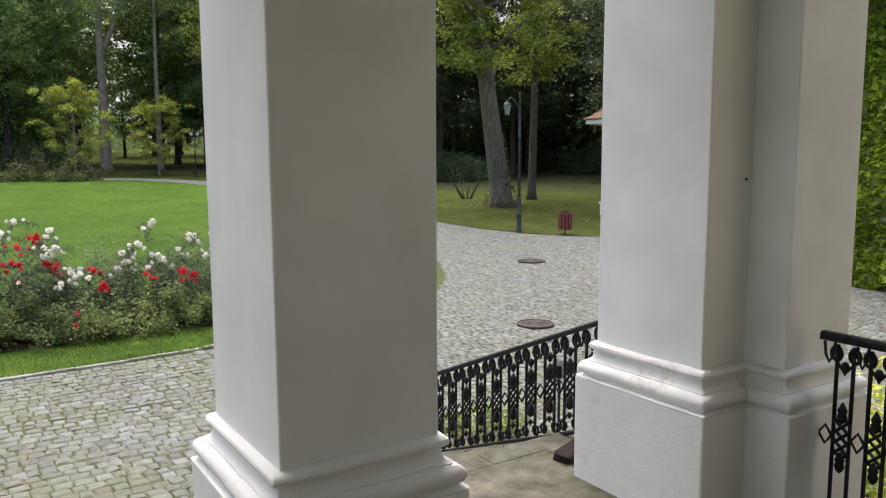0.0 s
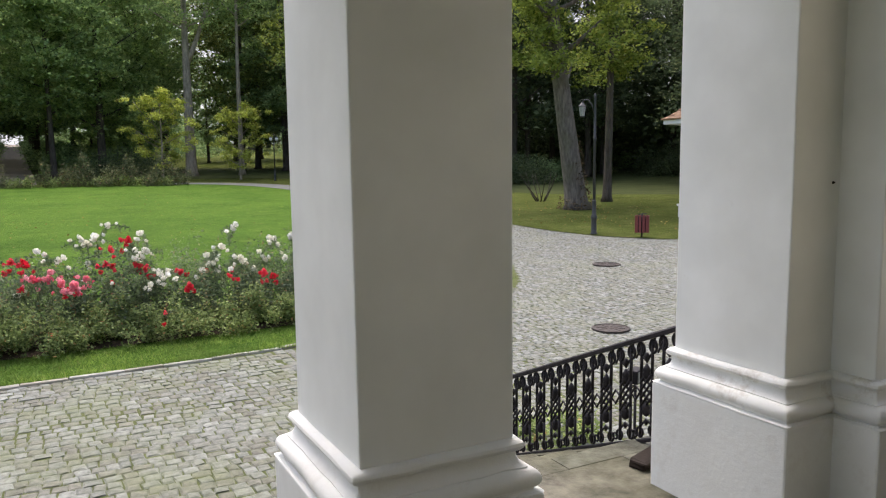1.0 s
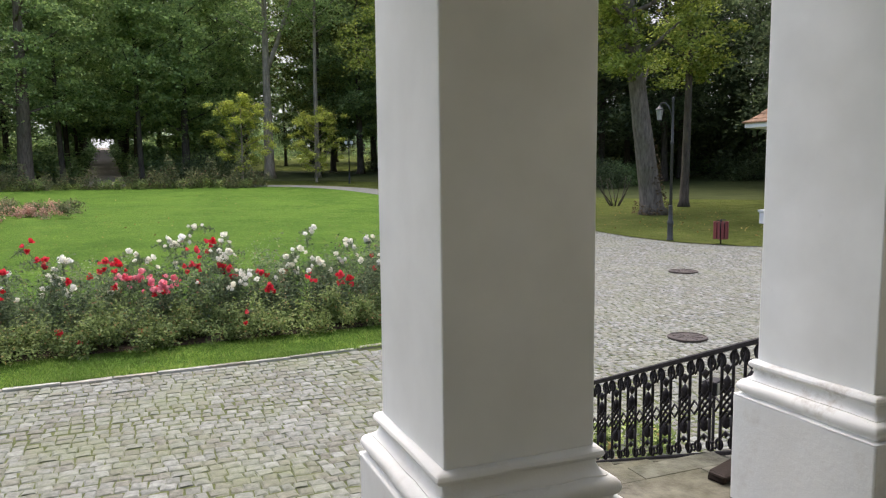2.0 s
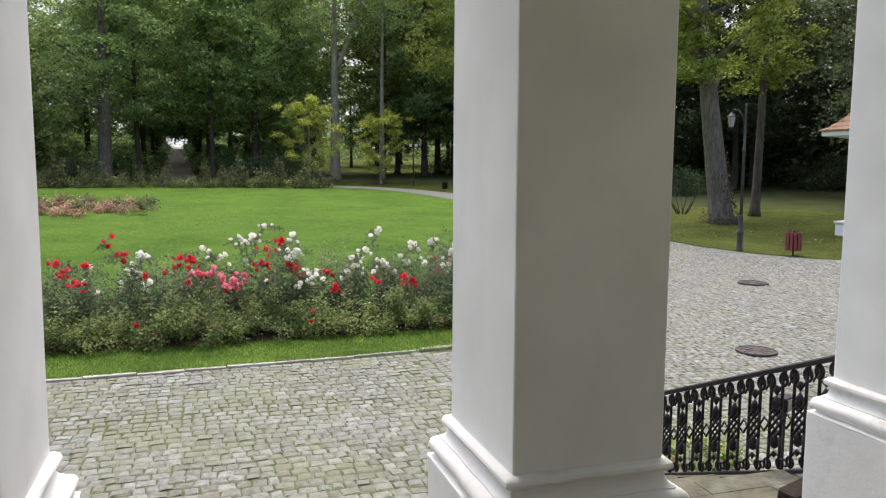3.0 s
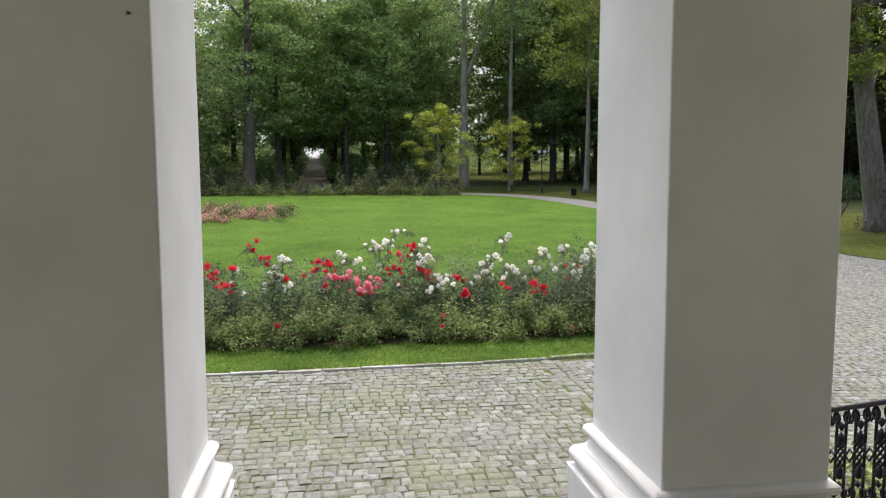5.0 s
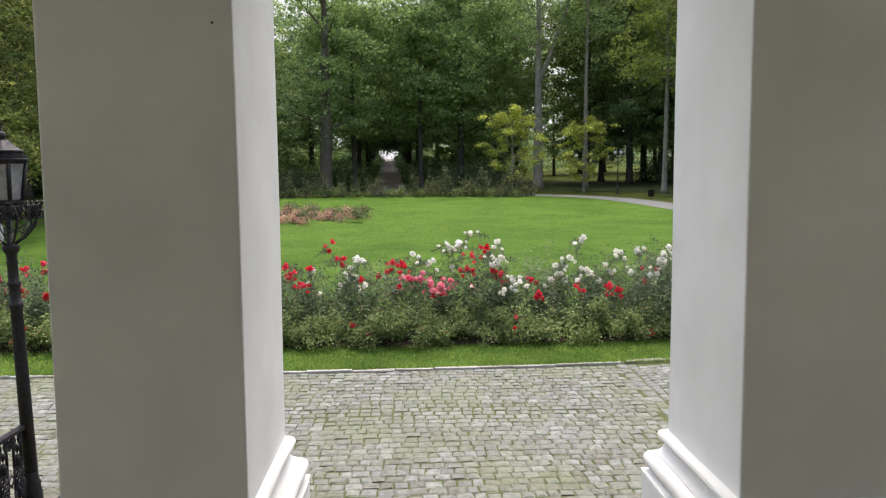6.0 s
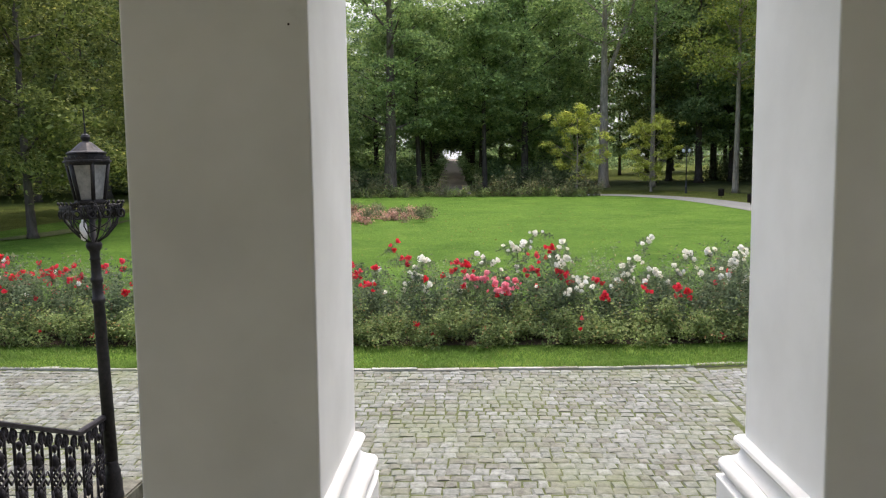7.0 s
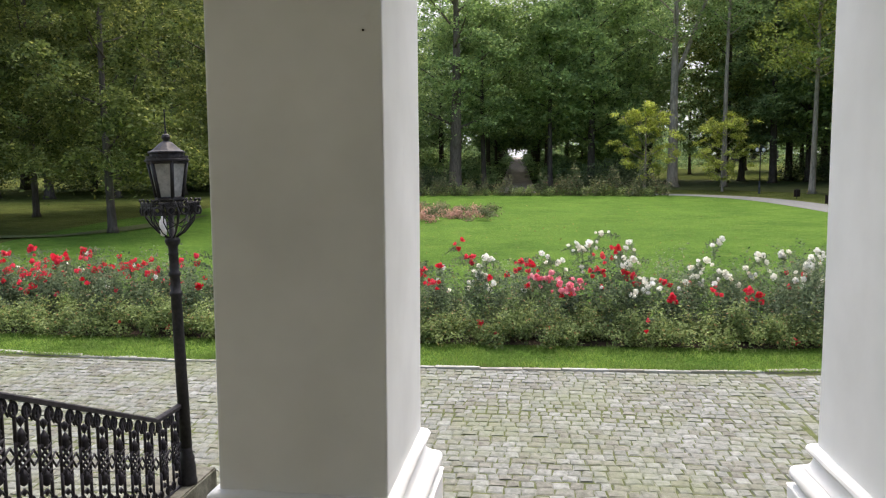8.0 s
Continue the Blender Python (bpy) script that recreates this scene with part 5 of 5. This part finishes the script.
slat_bin((15.5, 16.7), 0)
slat_bin((17.4, 54.7), 20, DARK_WOOD, "dark slatted litter bin by the path")
slat_bin((16.4, 46.0), 50, DARK_WOOD, "dark slatted litter bin by the path")


# ---- pavilion by the court ----
def pavilion(x, y):
    z = ground_z(x, y) + 0.16
    root = thing("pavilion", "small white pavilion with a curved tiled roof", "pavilion", at=(x, y, z))
    bm = bmesh.new()
    block(bm, 0.15, 0.0, 0, 4.2, 4.2, 3.5)
    part("wall", bm, PAINT, root)
    bm = bmesh.new()
    rect_loft(bm, 0.15, 4.2, 0, 4.2, [(0.02, -0.3), (0.36, -0.3), (0.36, 0.30), (0.40, 0.34), (0.40, 0.40), (0.05, 0.46), (0.05, 0.54), (0.0, 0.56)], 0.01)
    part("base_course", bm, PAINT, root)
    bm = bmesh.new()
    rect_loft(bm, 0.15, 4.2, 0, 4.2, [(0.0, 3.18), (0.12, 3.21), (0.45, 3.29), (0.78, 3.33), (0.78, 3.49), (0.0, 3.51)], 0.01)
    part("eaves", bm, PAINT, root)
    prof = [(0.84, 3.50), (0.62, 3.62), (0.42, 3.80), (0.23, 4.02), (0.05, 4.28), (-0.12, 4.56), (-0.30, 4.88), (-0.48, 5.22), (-0.68, 5.6), (-0.9, 6.02), (-1.15, 6.5), (-1.45, 7.05)]
    roof = part("roof", rect_loft(bmesh.new(), 0.15, 4.2, 0, 4.2, [(o - 0.03, h - 0.02) for o, h in prof] + [(-1.95, 7.8)], 0.01, True), TILE, root)
    for (o0, z0), (o1, z1) in zip(prof, prof[1:]):
        part("tile_course", rect_loft(bmesh.new(), 0.15, 4.2, 0, 4.2, [(o0 - 0.02, z0 - 0.01), (o0 + 0.015, z0 - 0.005), (o0 + 0.015, z0 + 0.035), (o1 - 0.01, z1 + 0.03)], 0.006), TILE, roof)


pavilion(21.05, 16.05)

# ---- ivy-clad wing of the house ----
wing = thing("house_wing", "low house wing covered in green ivy with a tiled roof", "house", at=(14.25, 0, 0))
bm = bmesh.new()
block(bm, 0, -3.0, -0.2, 9.0, 8.0, 5.55)
part("wall", bm, WALLPAINT, wing)
bm = bmesh.new()
block(bm, -0.42, -3.2, 5.5, 9.2, 8.3, 5.62)
wing_roof = part("roof", bm, TILE, wing)
for k in range(11):
    bm = bmesh.new()
    block(bm, -0.45 + 0.33 * k, -3.2, 5.62 + 0.2 * k, -0.45 + 0.33 * k + 0.4, 8.3, 5.67 + 0.2 * k, 0.006)
    part("tile_course", bm, TILE, wing_roof)
g = np.random.default_rng(17)
n = 15000
iy = g.uniform(2.5, 8.05, n)
iz = 5.45 * g.random(n)
bulge = np.array([0.10 + 0.16 * max(0, noise.noise(Vector((a * 1.1, b * 0.9, 0)))) for a, b in zip(iy, iz)])
ivy = part("ivy", leaf_mesh("ivy", np.stack([-bulge * (0.4 + 0.8 * g.random(n)), iy, iz], 1), 0.15, IVY_LEAF, g, 1.25), None, wing, "dense hanging green ivy")


# ---- paving stones, last ----
def sett_mesh(name, w, d, mat, seed, h=0.05):
    """A worn paving block: flat-domed top, sloping shoulders."""
    q = np.random.default_rng(seed)
    j = lambda: q.uniform(-0.010, 0.010)
    x, y = w / 2, d / 2
    base = [(-x, -y, -h), (x, -y, -h), (x, y, -h), (-x, y, -h)]
    mid = [(sx * x + j(), sy * y + j(), -0.010) for sx, sy in ((-1, -1), (1, -1), (1, 1), (-1, 1))]
    e = 0.015
    top = [(sx * (x - e) + j(), sy * (y - e) + j(), q.uniform(-0.002, 0.002)) for sx, sy in ((-1, -1), (1, -1), (1, 1), (-1, 1))]
    verts = base + mid + top + [(0, 0, 0.004)]
    faces = []
    for a, b in ((0, 4), (4, 8)):
        for k in range(4):
            faces.append((a + k, a + (k + 1) % 4, b + (k + 1) % 4, b + k))
    faces += [(8 + k, 8 + (k + 1) % 4, 12) for k in range(4)]
    return verts, faces, mat


def paved(name, spots, mats, label, nearest):
    """Stones laid at (x, y, turn, width, depth): the nearest as parts of the road, the others joined."""
    kinds = {}
    parts, verts, faces = [], [], []
    road = bpy.data.objects["road"]
    for k, (x, y, turn, w, d) in enumerate(spots):
        key = (round(w, 2), round(d, 2), k % 5)
        if key not in kinds:
            kinds[key] = sett_mesh(name, w - 0.002, d - 0.002, mats, k)
        v, f, m = kinds[key]
        z = ground_z(x, y) + 0.004 * noise.noise(Vector((x * 5, y * 5, 0)))
        if nearest(x, y) and len(parts) < 300:
            if len(kinds[key]) == 3 and not isinstance(kinds[key][2], bpy.types.Mesh):
                me = mesh_of(name, v, f, mats)
                kinds[key] = (v, f, me)
            ob = part(name, kinds[key][2], None, road)
            ob.matrix_basis = pose(x, y, z, 0, 0, turn)
            parts.append(ob)
        else:
            c, s, i = math.cos(radians(turn)), math.sin(radians(turn)), len(verts)
            verts += [(x + a * c - b * s, y + a * s + b * c, z + h) for a, b, h in v]
            faces += [tuple(i + q for q in poly) for poly in f]
    ob = part(name, mesh_of(name, verts, faces, mats), None, road)
    return tagged(ob, label, kind="stuff")


q = np.random.default_rng(29)
spots, y = [], 5.0
while y < 9.9:
    d = 0.132 + q.uniform(-0.012, 0.012)
    x = -13.0 + q.uniform(0, 0.15)
    while x < 2.62:
        w = float(q.choice([0.10, 0.115, 0.125, 0.14, 0.16]))
        if y + d < 9.93 + 0.03 * (x - 2):
            spots.append((x + w / 2, y + d / 2 + q.uniform(-0.014, 0.014) + 0.025 * math.sin(x * 1.3 + y), q.uniform(-7, 7), w, round(d, 2)))
        x += w + 0.004
    y += d + 0.003
# border course of longer stones between forecourt and court
y = 5.0
while y < 9.75:
    d = float(q.choice([0.17, 0.20, 0.23]))
    spots.append((2.78 + q.uniform(-0.006, 0.006), y + d / 2, q.uniform(-3, 3), 0.14, d))
    y += d + 0.004
paved("sett", spots, SETT, "worn granite setts in rows", lambda x, y: y < 6.6 and -1.3 < x < 1.9)

spots, v = [], 0.0
while v < 22:
    u = 0.0
    d = 0.108 + q.uniform(-0.012, 0.012)
    while u < 18:
        w = float(q.choice([0.085, 0.10, 0.115, 0.13]))
        bow = 0.25 * math.sin(u * 0.9)
        x, y = 2.92 + u, 3.2 + v + bow
        ok = not (x < 4.6 and y < 5.2) and outside_lawn(x, y)
        if ok and x < 17 - max(0, (y - 15) * 0.35):
            spots.append((x, y, q.uniform(-12, 12), w, round(d, 2)))
        u += w + 0.006
    v += d + 0.004
paved("cobble", spots, COBBLE, "pale grey cobbles of the court", lambda x, y: False)

# kerb of the lawn
k = 0
road = bpy.data.objects["road"]
kerb_rng = np.random.default_rng(6)
along = []
for s in np.linspace(-math.pi / 2 - 1.02, -0.2, 900):
    p = Vector((*off_lawn(s, 0.04), 0))
    along.append(p)
i = 0
while i < len(along) - 2 and k < 110:
    want, j = kerb_rng.uniform(0.38, 0.62), i + 1
    while j < len(along) - 1 and (along[j] - along[i]).length < want:
        j += 1
    a0, b0 = along[i], along[j]
    ln = (b0 - a0).length
    mid = (a0 + b0) / 2
    bm = bmesh.new()
    block(bm, -ln / 2 + 0.004, -0.028 + kerb_rng.uniform(-0.01, 0.01), -0.12, ln / 2 - 0.004, 0.06, 0.024 + kerb_rng.uniform(-0.004, 0.004), 0.012)
    for vv in bm.verts:
        vv.co += noise.noise_vector(vv.co * 9 + Vector((k, 0, 0))) * 0.012
    ob = part("kerb_stone", bm, KERB, road)
    ob.matrix_basis = pose(mid.x, mid.y, ground_z(mid.x, mid.y), 0, 0, math.degrees(math.atan2(b0.y - a0.y, b0.x - a0.x)))
    i, k = j, k + 1

# porch floor slabs
y, k = -1.38, 0
while y < FLOOR_Y - 0.1:
    d = min(0.62, FLOOR_Y - y)
    x = -3.18 - (0.35 if k % 2 else 0.0)
    while x < 3.6:
        w = 0.85
        x0, x1 = max(x, -3.18), min(x + w, 3.68)
        if x1 - x0 > 0.1:
            bm = block(bmesh.new(), x0 + 0.001, y + 0.001, EYE_FLOOR - 0.06, x1 - 0.001, y + d - 0.001, EYE_FLOOR + 0.001 * math.sin(5 * x + 3 * y), 0.003)
            part("floor_slab", bm, SLAB, porch)
        x += w
    y, k = y + d, k + 1
